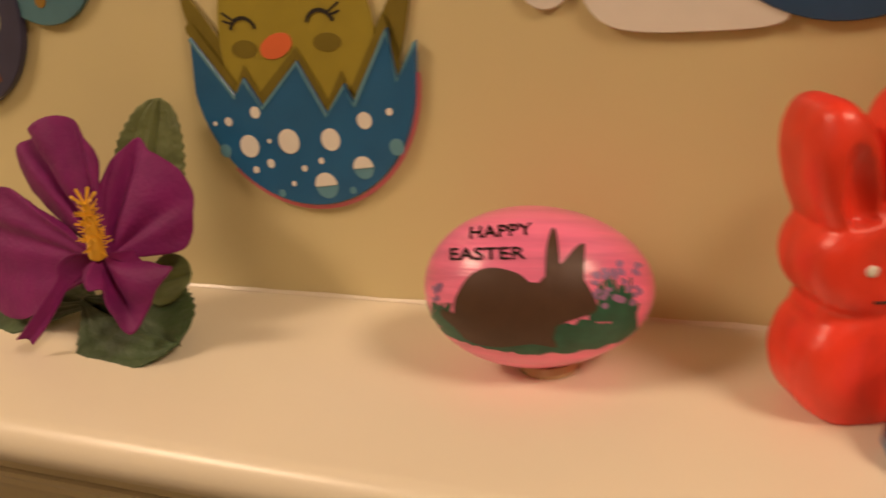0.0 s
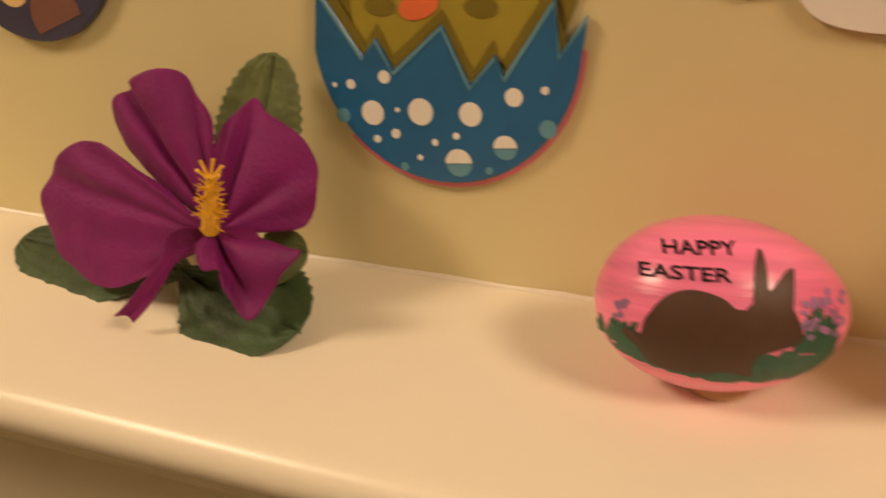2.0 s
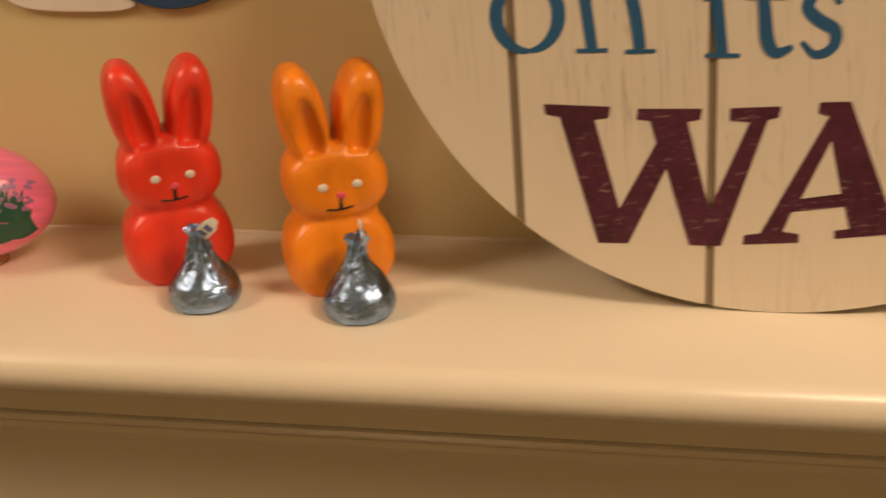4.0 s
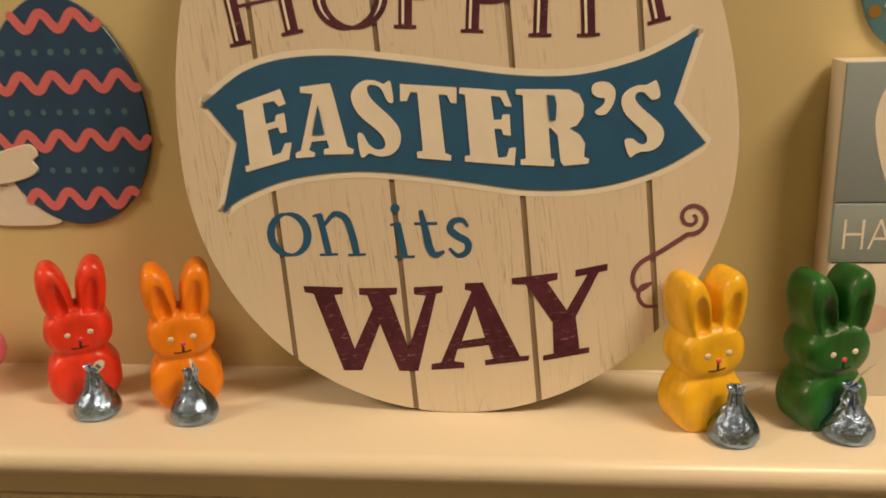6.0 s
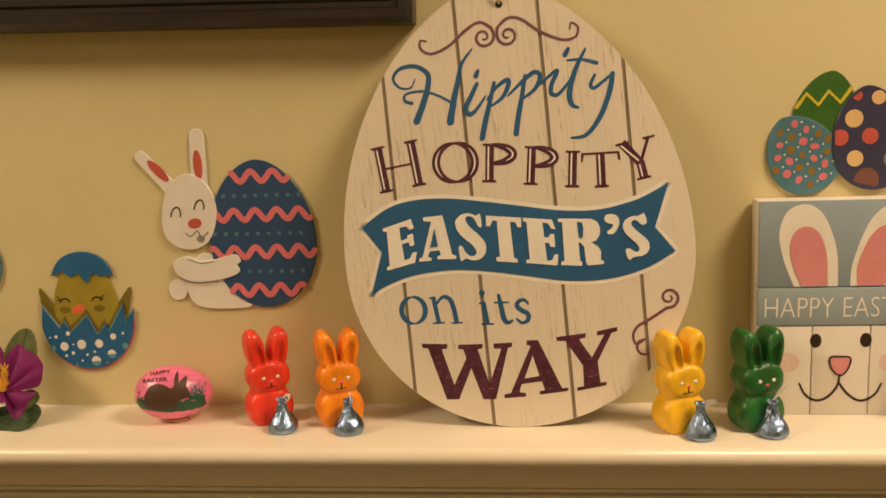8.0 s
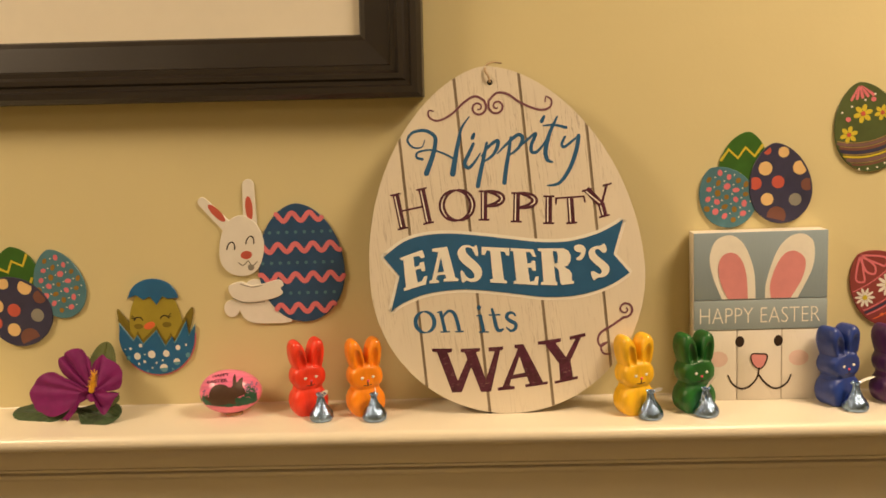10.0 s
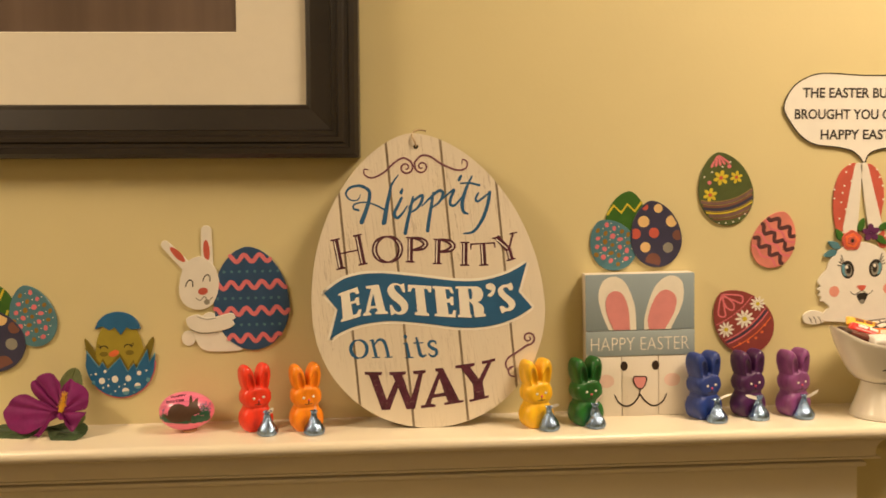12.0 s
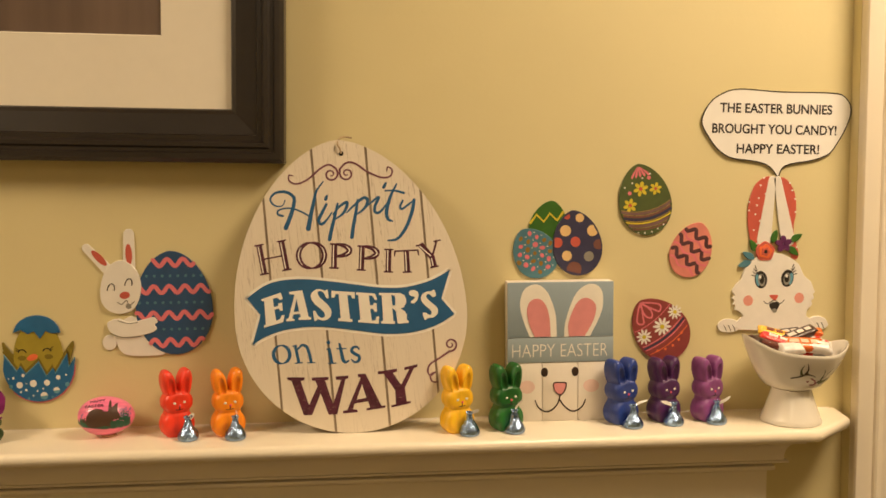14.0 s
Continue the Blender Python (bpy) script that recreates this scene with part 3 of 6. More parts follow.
def chick_sticker():
    t = thing("chick_decal", pose(0.001, 0, SHELF + 0.0016), "yellow chick in a spotted blue eggshell, puffy wall sticker", "wall decal")
    def S(px, py):
        d = px - 1053
        return (-65.3 + d * 0.131 - d * d * 0.00004, 48.3 - (py - 231) * 0.143 + d * 0.0075)
    sticker("chick_body", egg_outline(-59.5, 80, 50, 66, 0, sharp=1.0), C_CHICK, t, -0.0016, "olive yellow chick")
    for sx in (-1, 1):
        wing = smooth_line([(-59.5 + sx * 19, 66), (-59.5 + sx * 27, 82), (-59.5 + sx * 35, 92), (-59.5 + sx * 35.5, 84), (-59.5 + sx * 29, 66)], 5, True)
        sticker("wing", wing, C_CHICKD, t, -0.0013)
    # lower shell: broken rim above, round bottom below
    rim = [S(*p) for p in ((850, 5), (935, 130), (962, 95), (997, 155), (1100, 72), (1160, 180), (1215, 125), (1235, 165), (1345, 30), (1360, 125), (1420, 60))]
    bowl = [(-59.5 + 36 * math.cos(a), 67 + 38 * math.sin(a)) for a in (-math.pi * k / 30 for k in range(1, 30))]
    shell = rim + bowl
    b = sticker("shell", shell, C_SKY, t, -0.0026, "blue eggshell with a jagged rim and white spots")
    edge = [(-59.5 + 36.6 * math.cos(a), 66.5 + 38.4 * math.sin(a)) for a in (-math.pi * k / 40 for k in range(0, 31))]
    marks("pink_rim_line", [], C_PINK, t, -0.0012, "", [(edge, 1.3)])
    marks("rim_shadow", [], C_CHICKD, t, -0.0017, "", [([(x, z + 2.2) for x, z in rim[:10]], 3.2)])
    marks("pale_rim", [], C_SKYL, b, -0.0026, "", [([(x, z - 0.8) for x, z in rim], 1.0)])
    big = [(951, 236, 25), (1053, 231, 27), (1162, 233, 24), (1259, 200, 18), (978, 167, 13), (908, 182, 10), (1330, 187, 8), (998, 275, 10), (1130, 275, 7), (958, 287, 8), (1083, 289, 7), (1050, 320, 6), (1003, 228, 5), (875, 184, 5)]
    marks("white_spots", [oval(*S(x, y), r * 0.128, r * 0.136, 0, 22) for x, y, r in big], C_WHITE, b, -0.0026)
    half = []
    for x, y, r in ((1136, 327, 29), (1242, 294, 25)):
        cx, cz = S(x, y)
        half.append([(cx + r * 0.128 * math.cos(a), cz + r * 0.136 * math.sin(a)) for a in (0.1 + math.pi * k / 12 for k in range(13))])
    marks("half_spots", half, C_WHITE, b, -0.0029)
    dim = [(1136, 327, 29), (1242, 294, 25), (1341, 257, 18), (889, 243, 15), (1015, 340, 9), (1205, 340, 8)]
    marks("pale_spots", [oval(*S(x, y), r * 0.128, r * 0.136, 0, 20) for x, y, r in dim], C_SKYL, b, -0.0026)
    cap = [(-84, 101.5), (-76, 104.5), (-69, 100), (-63, 103), (-57, 95), (-51, 103), (-46, 100.5), (-36.5, 101)] + [(-60 + 23 * math.cos(a), 101 + 18.5 * math.sin(a)) for a in (0.12 + (math.pi - 0.24) * k / 16 for k in range(1, 16))]
    sticker("shell_cap", cap, C_SKY, t, -0.0026, "blue eggshell cap")
    marks("beak", [oval(-65.5, 75.5, 5.6, 3.3, 20, 20)], C_ORANGE, t, -0.0016)
    eyes = [[(cx + 4.2 * math.cos(a), cz + 4.2 * math.sin(a)) for a in (0.35 + (math.pi - 0.7) * k / 12 for k in range(13))] for cx, cz in ((-75.5, 79.5), (-50.5, 80.5))]
    marks("eye_lines", [], C_INK, t, -0.0016, "", [(e, 1.1) for e in eyes])
    marks("lashes", [], C_INK, t, -0.0016, "", [([(cx + sx * 3.2, cz + 2.6 + k), (cx + sx * 6.2, cz + 3.6 + 1.8 * k)], 0.7) for sx, cx, cz in ((-1, -75.5, 79.5), (1, -50.5, 80.5)) for k in (0, 1.2)])
    marks("cheeks", [oval(-76, 75, 4.4, 2.6, 0, 16), oval(-49, 76, 4.4, 2.6, 0, 16)], C_CHICKD, t, -0.0016)


chick_sticker()


def capsule(p, q, r0, r1, n=12):
    p, q = Vector(p), Vector(q)
    a = math.atan2(q.y - p.y, q.x - p.x)
    out = [(q.x + r1 * math.cos(a - math.pi / 2 + math.pi * k / n), q.y + r1 * math.sin(a - math.pi / 2 + math.pi * k / n)) for k in range(n + 1)]
    out += [(p.x + r0 * math.cos(a + math.pi / 2 + math.pi * k / n), p.y + r0 * math.sin(a + math.pi / 2 + math.pi * k / n)) for k in range(n + 1)]
    return out


def hugging_rabbit():
    t = wall_thing("rabbit_decal", "white rabbit hugging a blue and pink egg, puffy wall sticker")
    sticker("ear", capsule((14, 168), (-6, 190), 5.5, 4.5), C_WHITE, t, -0.0017)
    sticker("ear", capsule((36.5, 170), (37, 204), 6.2, 5.4), C_WHITE, t, -0.0017)
    marks("ear_lining", [oval(6.5, 179.5, 3.4, 10.5, 43, 20), oval(36.6, 183, 3.3, 11, 2, 20)], C_CORAL, t, -0.0017)
    sticker("tail", oval(14, 91, 7.2, 8.2), C_WHITE, t, -0.0015)
    sticker("body", smooth_line([(20, 104), (22, 88), (30, 78), (50, 76), (70, 78), (62, 90), (52, 108), (36, 118)], 6, True), C_WHITE, t, -0.0019, "white rabbit body")
    sticker("head", smooth_line([(28, 177), (41, 170), (48, 155), (47, 140), (40, 126), (27, 121), (14, 125), (7, 136), (8, 154), (15, 170)], 6, True), C_WHITE, t, -0.0028)
    e = sticker("egg", egg_outline(81, 131.5, 79, 109, 3, sharp=1.1, low=0.44), C_BLUE, t, -0.0024, "deep blue egg with pink wavy stripes")
    out = egg_outline(81, 131.5, 78, 108, 3, sharp=1.1, low=0.44)
    for z, ph in ((174, 0.6), (146, 0), (118.5, 0.5), (90, 0.2)):
        for run in clip_line(ricrac(81, z, 40, 3.6, 5, 0.8, 120, ph), out):
            marks("wavy_stripe", [], C_PINK, e, -0.0024, "", [(run, 4.4)])
    for z in (160, 132, 104):
        marks("dot", [oval(x, z, 1.6, 1.6, 0, 8) for x in range(46, 118, 8) if inside((x, z), out)], C_TEAL, e, -0.0024)
    sticker("arm", smooth_line([(13, 112), (16, 102), (28, 97), (46, 98), (58, 101), (63, 105), (61, 109), (64, 112), (60, 117), (46, 114), (34, 112), (24, 116)], 6, True), C_WHITE, t, -0.0034)
    marks("outline", [], C_LINE, t, -0.0034, "", [(smooth_line([(16, 101), (28, 96.4), (46, 97)], 8), 0.7), (smooth_line([(24, 114), (34, 111), (44, 112)], 6), 0.7)])
    marks("nose", [oval(31.5, 140.5, 5.2, 3.8, 8, 20)], C_CORAL, t, -0.0028)
    eyes = [[(cx + 3.6 * math.cos(a) + 1.2 * math.sin(a), cz + 6.2 * math.sin(a)) for a in (-0.1 + (math.pi + 0.2) * k / 12 for k in range(13))] for cx, cz in ((17.5, 146.5), (35.5, 151.5))]
    marks("eye_lines", [], C_INK, t, -0.0028, "", [(x, 1.1) for x in eyes])
    marks("mouth_lines", [], C_LINE, t, -0.0028, "", [(smooth_line([(24, 133.5), (28, 131), (33, 135), (36, 130), (41, 134)], 6), 0.9)])
    marks("tongue", [oval(35, 129, 3.0, 2.8, 0, 14)], C_GREY, t, -0.0028)


hugging_rabbit()


def tall_rabbit():
    t = wall_thing("rabbit_decal", "white rabbit head wall sticker with coral ears and flower crown")
    ear_l = [(705, 180), (698.5, 200), (697.5, 225), (703, 246), (712, 256), (722, 258), (722, 240), (716.5, 215), (714, 190)]
    ear_r = [(742, 192), (740, 215), (735, 240), (733, 257), (742, 254), (750, 240), (752, 220), (749.5, 200), (756, 172), (748, 170)]
    for pts in (ear_l, ear_r):
        e = sticker("ear", smooth_line(pts, 5, True), C_CORAL, t, -0.0018, "coral ear with white dots")
        cx, cz = sum(p[0] for p in pts) / len(pts), sum(p[1] for p in pts) / len(pts)
        rnd = random.Random(int(cx))
        o = smooth_line(pts, 5, True)
        cand = [(cx + rnd.uniform(-12, 12), cz + rnd.uniform(-38, 38)) for _ in range(70)]
        keep = []
        for p in cand:
            if inside(p, [tuple(v) for v in o]) and all((p[0] - q[0]) ** 2 + (p[1] - q[1]) ** 2 > 60 for q in keep):
                keep.append(p)
        marks("white_dots", [oval(*p, 1.1, 1.1, 0, 8) for p in keep], C_WHITE, e, -0.0018)
    for a, b in (((724, 255), (716, 190)), ((730, 255), (743, 190))):
        sticker("ear_band", capsule(a, b, 4.2, 8.0), C_WHITE, t, -0.0023)
    head = [(731, 175), (745, 170), (756, 162), (762, 150), (770, 143), (773, 136), (775, 131), (773, 129), (774, 124), (771, 122), (772, 117), (767, 112), (766, 105), (771, 100), (770, 90), (690, 91), (689, 102), (694, 106), (688, 112), (684, 113), (685, 118), (682, 119), (684, 123), (681, 126), (684, 129), (681, 134), (686, 142), (691, 147), (693, 154), (700, 165), (714, 173)]
    sticker("head", smooth_line(head, 3, True), C_WHITE, t, -0.0030, "white rabbit face with pink cheeks")
    for cx, cz in ((678, 95), (779, 96)):
        sticker("paw", smooth_line([(cx - 12, cz + 3), (cx - 4, cz + 8), (cx + 8, cz + 6), (cx + 12, cz - 3), (cx + 2, cz - 7), (cx - 10, cz - 5)], 5, True), C_WHITE, t, -0.0026)
        marks("claw_lines", [], C_INK, t, -0.0026, "", [(smooth_line([(cx + k, cz - 5), (cx + k - 1.5, cz - 1), (cx + k - 3, cz + 1)], 4), 0.8) for k in (-3, 2, 7)])
    y = -0.0030
    marks("cheeks", [oval(699, 123, 5.4, 5.8), oval(757, 125, 5.4, 5.8)], gloss("blush_vinyl", (0.76, 0.33, 0.27), 0.4), t, y)
    for sx, cx, cz in ((-1, 713, 146), (1, 743, 147)):
        marks("eye", [oval(cx, cz, 7.0, 9.6, -8 * sx)], C_INK, t, y)
        marks("eye_white", [oval(cx + 3.6 * sx, cz - 0.4, 2.4, 6.6, -10 * sx)], C_SKYL, t, y - 0.0003)
        marks("iris", [oval(cx - 0.6 * sx, cz - 0.6, 3.9, 6.8, -8 * sx)], C_GREY, t, y - 0.0004)
        marks("pupil", [oval(cx - 0.9 * sx, cz + 0.2, 2.6, 4.8, 0)], C_INK, t, y - 0.0006)
        marks("eye_glint", [oval(cx - 1.4, cz + 3.0, 1.5, 1.9)], C_WHITE, t, y - 0.0009)
        marks("lashes", [], C_INK, t, y, "", [([(cx + sx * 4.6, cz + 3.5 + k), (cx + sx * (10.5 - 0.6 * k), cz + 5.2 + 1.7 * k)], 1.0) for k in (0, 2, 4, 6)])
    marks("nose", [smooth_line([(723, 128), (728, 129), (733, 128), (729, 123)], 5, True)], C_CORAL, t, y)
    marks("mouth_lines", [], C_INK, t, y, "", [(smooth_line([(717, 122), (721, 119), (729, 123), (735, 119), (740, 123)], 6), 0.9)])
    marks("open_mouth", [smooth_line([(723, 118), (729, 121), (735, 119), (729, 109)], 5, True)], C_INK, t, y)
    marks("tongue", [oval(729, 111.5, 2.8, 2.4)], C_GREY, t, y - 0.0003)
    # flower crown
    for x, z, a in ((700, 172, 150), (696, 164, 200), (705, 182, 120), (727, 192, 70), (751, 191, 30), (748, 178, -40)):
        lf = in_egg(x, z, a, smooth_line([(-6, 0), (0, 3.8), (9, 0), (0, -3.8)], 5, True))
        sticker("leaf", lf, C_TEAL if x < 704 else C_GREEN, t, -0.0033)
    for k, r in enumerate((10.5, 7.5, 4.6)):
        rose = [(717 + (r + 0.7 * math.sin(5 * a + k)) * math.cos(a), 177 + (r + 0.7 * math.sin(5 * a + k)) * math.sin(a)) for a in (2 * math.pi * i / 30 for i in range(30))]
        sticker("rose", rose, (C_CORAL, C_ORANGE, C_CORAL)[k], t, -0.0038 - 0.0006 * k, "coral rose")
    marks("rose_heart", [oval(717, 177, 1.7, 2.2)], C_INK, t, -0.0050)
    for k in range(5):
        a = 2 * math.pi * k / 5 + 0.4
        sticker("purple_petal", oval(738 + 5 * math.cos(a), 185 + 5 * math.sin(a), 4.6, 3.2, math.degrees(a), 12), C_PURPLE, t, -0.0036)


tall_rabbit()


def speech_bubble():
    t = wall_thing("paper_sign", "white paper speech bubble with black printed words, taped to the wall", "paper sign")
    pts = [(644, 318), (651, 336), (664, 347), (685, 353), (730, 350), (790, 348.5), (805, 343), (811, 330), (806, 312), (797, 296), (787, 283), (768, 276), (748, 273), (738, 270), (733.5, 266), (730, 258.5), (724, 266), (716, 272), (700, 276), (678, 279), (664, 287), (653, 300)]
    out = [tuple(p) for p in smooth_line(pts, 5, True)]
    bm = bmesh.new()
    plate(bm, mm(out), -0.0020, -0.0012)
    part("paper", bm, C_PAPER, t)
    marks("outline", [], C_INK, t, -0.0020, "", [(out + out[:1], 1.3)])
    for body, x0, x1, z, rot in (("THE EASTER BUNNIES", 664, 789.5, 330.5, -1.2), ("BROUGHT YOU CANDY!", 655.5, 795, 308.5, -1.2), ("HAPPY EASTER!", 683, 776, 286.5, -1.0)):
        n = len(body)
        size = 0.0142
        w = lettering("printed_word", body, size, x0 * 0.001, z * 0.001 - 0.003 + 0.001, -0.0020, C_INK, t, rot, 1.0, 0.00028)
        xs = [v.co.x for v in w.data.vertices]
        k = (x1 - x0) * 0.001 / (max(xs) - min(xs))
        lo = min(xs)
        for v in w.data.vertices:
            v.co.x = x0 * 0.001 + (v.co.x - lo) * k


speech_bubble()

# ---- wooden egg sign ----
M_PLANK = wood_mat("whitewashed_plank", (0.77, 0.69, 0.57), (0.36, 0.28, 0.20), 0.55, (26, 60, 1.1), 0.72)
M_EDGE = wood_mat("pale_wood_edge", (0.62, 0.50, 0.36), (0.35, 0.25, 0.15), 0.7)
M_GROOVE = mat("grey_brown_groove", (0.30, 0.235, 0.165), 0.7, 0.1, 60)
M_LBLUE = mat("teal_blue_sign_paint", (0.020, 0.115, 0.27), 0.45, 0.12, 120, 0.1, 300)
M_PLUM = mat("plum_glitter_paint", (0.085, 0.016, 0.042), 0.35, 0.5, 400, 0.3, 900, coat=0.3)
M_MAUVE = mat("mauve_sign_paint", (0.20, 0.075, 0.11), 0.5, 0.1, 120)
M_LWHITE = mat("white_sign_paint", (0.88, 0.84, 0.76), 0.5, 0.06, 100, 0.1, 300)
M_CORD = mat("jute_cord", (0.45, 0.33, 0.20), 0.9, 0.3, 900, 0.5, 1500)


def serif_word(bm, ch, cx, base, w, h, rot, T, t, y, serif=0.5, inline=None):
    """One slab-serif letter: thick and thin strokes with serifs, about its foot's middle (cx, base); millimetres."""
    c, s = math.cos(radians(rot)), math.sin(radians(rot))
    def P(pts):
        return mm([(cx + c * (x - 0.5) * w - s * z * h, base + s * (x - 0.5) * w + c * z * h) for x, z in pts])
    def bar(a, b, wd, wd1=None):
        stroke(bm, P([a, b]), y, wd * 0.001, None if wd1 is None else wd1 * 0.001, caps=False)
        if inline is not None and wd >= T * 0.9:
            lx = -0.16 * wd / w
            stroke(inline, P([(a[0] + lx, a[1] + 0.07 * (1 if b[1] > a[1] else -1)), (b[0] + lx, b[1] - 0.07 * (1 if b[1] > a[1] else -1))]), y - 0.0004, wd * 0.00020, caps=False)
    def foot(x, z, wd):
        d = wd * serif / w
        o = (t * 0.5 / h) * (1 if z < 0.5 else -1)
        stroke(bm, P([(x - T / 2 / w - d, z + o), (x + T / 2 / w + d, z + o)]), y, t * 0.001, caps=False)
    def arc(ccx, ccz, rx, rz, a0, a1, wa, wb, wm):
        pts = [(ccx + rx * math.cos(radians(a0 + (a1 - a0) * k / 20)), ccz + rz * math.sin(radians(a0 + (a1 - a0) * k / 20))) for k in range(21)]
        stroke(bm, P(pts), y, wa * 0.001, wb * 0.001, wm * 0.001, caps=False)
        if inline is not None:
            stroke(inline, P(pts[5:16]), y - 0.0004, 0.0002, 0.0002, wm * 0.00022, caps=False)
    e = T / 2 / w
    if ch == "H":
        for x in (e + 0.08, 0.92 - e):
            bar((x, 0), (x, 1), T)
            foot(x, 0, T), foot(x, 1, T)
        bar((e, 0.5), (1 - e, 0.5), t)
    elif ch == "I":
        bar((0.5, 0), (0.5, 1), T)
        foot(0.5, 0, T), foot(0.5, 1, T)
    elif ch == "O":
        arc(0.5, 0.5, 0.5 - e, 0.5 - t / 2 / h, 90, 270, t, t, T)
        arc(0.5, 0.5, 0.5 - e, 0.5 - t / 2 / h, 270, 450, t, t, T)
    elif ch in "PR":
        x = e + 0.12
        bar((x, 0), (x, 1), T)
        foot(x, 0, T), foot(x, 1, T)
        arc(x, 0.73, 0.9 - x - e, 0.27 - t / 2 / h, 90, -90, t, t, T * 1.05)
        if ch == "R":
            bar((0.52, 0.48), (0.90 - e * 0.4, 0.0), T)
            foot(0.93 - e * 0.4, 0, T * 0.6)
    elif ch == "T":
        bar((0.5, 0), (0.5, 1), T)
        foot(0.5, 0, T)
        bar((0.0, 1 - t / 2 / h), (1.0, 1 - t / 2 / h), t)
        for x in (0.0, 1.0):
            bar((x + (0.03 if x < 0.5 else -0.03), 1 - t / 2 / h), (x, 0.74), t * 1.2, t * 0.7)
    elif ch == "Y":
        bar((0.5, 0), (0.5, 0.45), T)
        bar((0.5, 0.40), (0.14, 1), T)
        bar((0.5, 0.40), (0.86, 1), t * 1.3)
        foot(0.5, 0, T), foot(0.14, 1, T * 0.8), foot(0.86, 1, T * 0.6)
    elif ch == "E":
        x = e + 0.1
        bar((x, 0), (x, 1), T)
        for z, l, x0 in ((t / 2 / h, 0.96, 0.0), (0.5, 0.72, x), (1 - t / 2 / h, 0.92, 0.0)):
            bar((x0, z), (l, z), t)
        bar((0.93, 0), (0.96, 0.27), t * 1.6, t * 0.8)
        bar((0.89, 1), (0.92, 0.74), t * 1.6, t * 0.8)
        bar((0.69, 0.38), (0.69, 0.62), t * 0.9)
    elif ch == "A":
        bar((0.17, 0.02), (0.5, 0.98), t * 1.25)
        bar((0.83, 0.02), (0.5, 0.98), T)
        bar((0.28, 0.30), (0.72, 0.30), t)
        foot(0.15, 0, T * 0.35), foot(0.85, 0, T * 0.6)
        bar((0.36, 1 - t / 2 / h), (0.56, 1 - t / 2 / h), t)
    elif ch == "W":
        bar((0.12, 0.98), (0.30, 0.02), T)
        bar((0.52, 0.98), (0.30, 0.02), t * 1.4)
        bar((0.50, 0.98), (0.71, 0.02), T)
        bar((0.91, 0.98), (0.71, 0.02), t * 1.4)
        foot(0.12, 1, T * 0.6), foot(0.50, 1, T * 0.6), foot(0.91, 1, T * 0.4)
    elif ch == "S":
        pts = smooth_line([(0.90, 0.70), (0.82, 0.90), (0.52, 0.965), (0.20, 0.86), (0.18, 0.66), (0.50, 0.50), (0.82, 0.34), (0.80, 0.12), (0.48, 0.035), (0.18, 0.10), (0.10, 0.32)], 5)
        stroke(bm, P(pts), y, t * 0.0008, t * 0.0008, T * 0.00098, caps=False)
        bar((0.91, 0.66), (0.91, 0.98), t * 0.9)
        bar((0.09, 0.34), (0.09, 0.02), t * 0.9)
    elif ch == "'":
        bar((0.58, 0.96), (0.30, 0.74), T * 0.55, t * 0.3)
        paint(bm, P(oval(0.5, 0.95, T * 0.32 / w, T * 0.32 / h, 0, 14)), y)


def worn(m, under, amount=0.9):
    """Paint rubbed thin in small streaks, so that the pale wood shows through."""
    nt = m.node_tree
    b = nt.nodes["Principled BSDF"]
    old = b.inputs["Base Color"].links[0].from_socket
    co = nt.nodes.new("ShaderNodeTexCoord")
    mp = nt.nodes.new("ShaderNodeMapping")
    mp.inputs["Scale"].default_value = (0.45, 1, 1.5)
    nt.links.new(co.outputs["Object"], mp.inputs["Vector"])
    fine, wide = nt.nodes.new("ShaderNodeTexNoise"), nt.nodes.new("ShaderNodeTexNoise")
    fine.inputs["Scale"].default_value, fine.inputs["Detail"].default_value = 620, 2
    wide.inputs["Scale"].default_value, wide.inputs["Detail"].default_value = 55, 3
    for n in (fine, wide):
        nt.links.new(mp.outputs["Vector"], n.inputs["Vector"])
    f, w = nt.nodes.new("ShaderNodeMapRange"), nt.nodes.new("ShaderNodeMapRange")
    f.inputs["From Min"].default_value, f.inputs["From Max"].default_value = 0.61, 0.70
    w.inputs["From Min"].default_value, w.inputs["From Max"].default_value = 0.42, 0.66
    w.inputs["To Max"].default_value = amount
    nt.links.new(fine.outputs["Fac"], f.inputs["Value"])
    nt.links.new(wide.outputs["Fac"], w.inputs["Value"])
    mu = nt.nodes.new("ShaderNodeMath")
    mu.operation = "MULTIPLY"
    nt.links.new(f.outputs[0], mu.inputs[0])
    nt.links.new(w.outputs[0], mu.inputs[1])
    mix = nt.nodes.new("ShaderNodeMixRGB")
    nt.links.new(mu.outputs[0], mix.inputs[0])
    nt.links.new(old, mix.inputs[1])
    mix.inputs[2].default_value = (*under, 1)
    nt.links.new(mix.outputs[0], b.inputs["Base Color"])


worn(M_PLUM, (0.34, 0.22, 0.21))


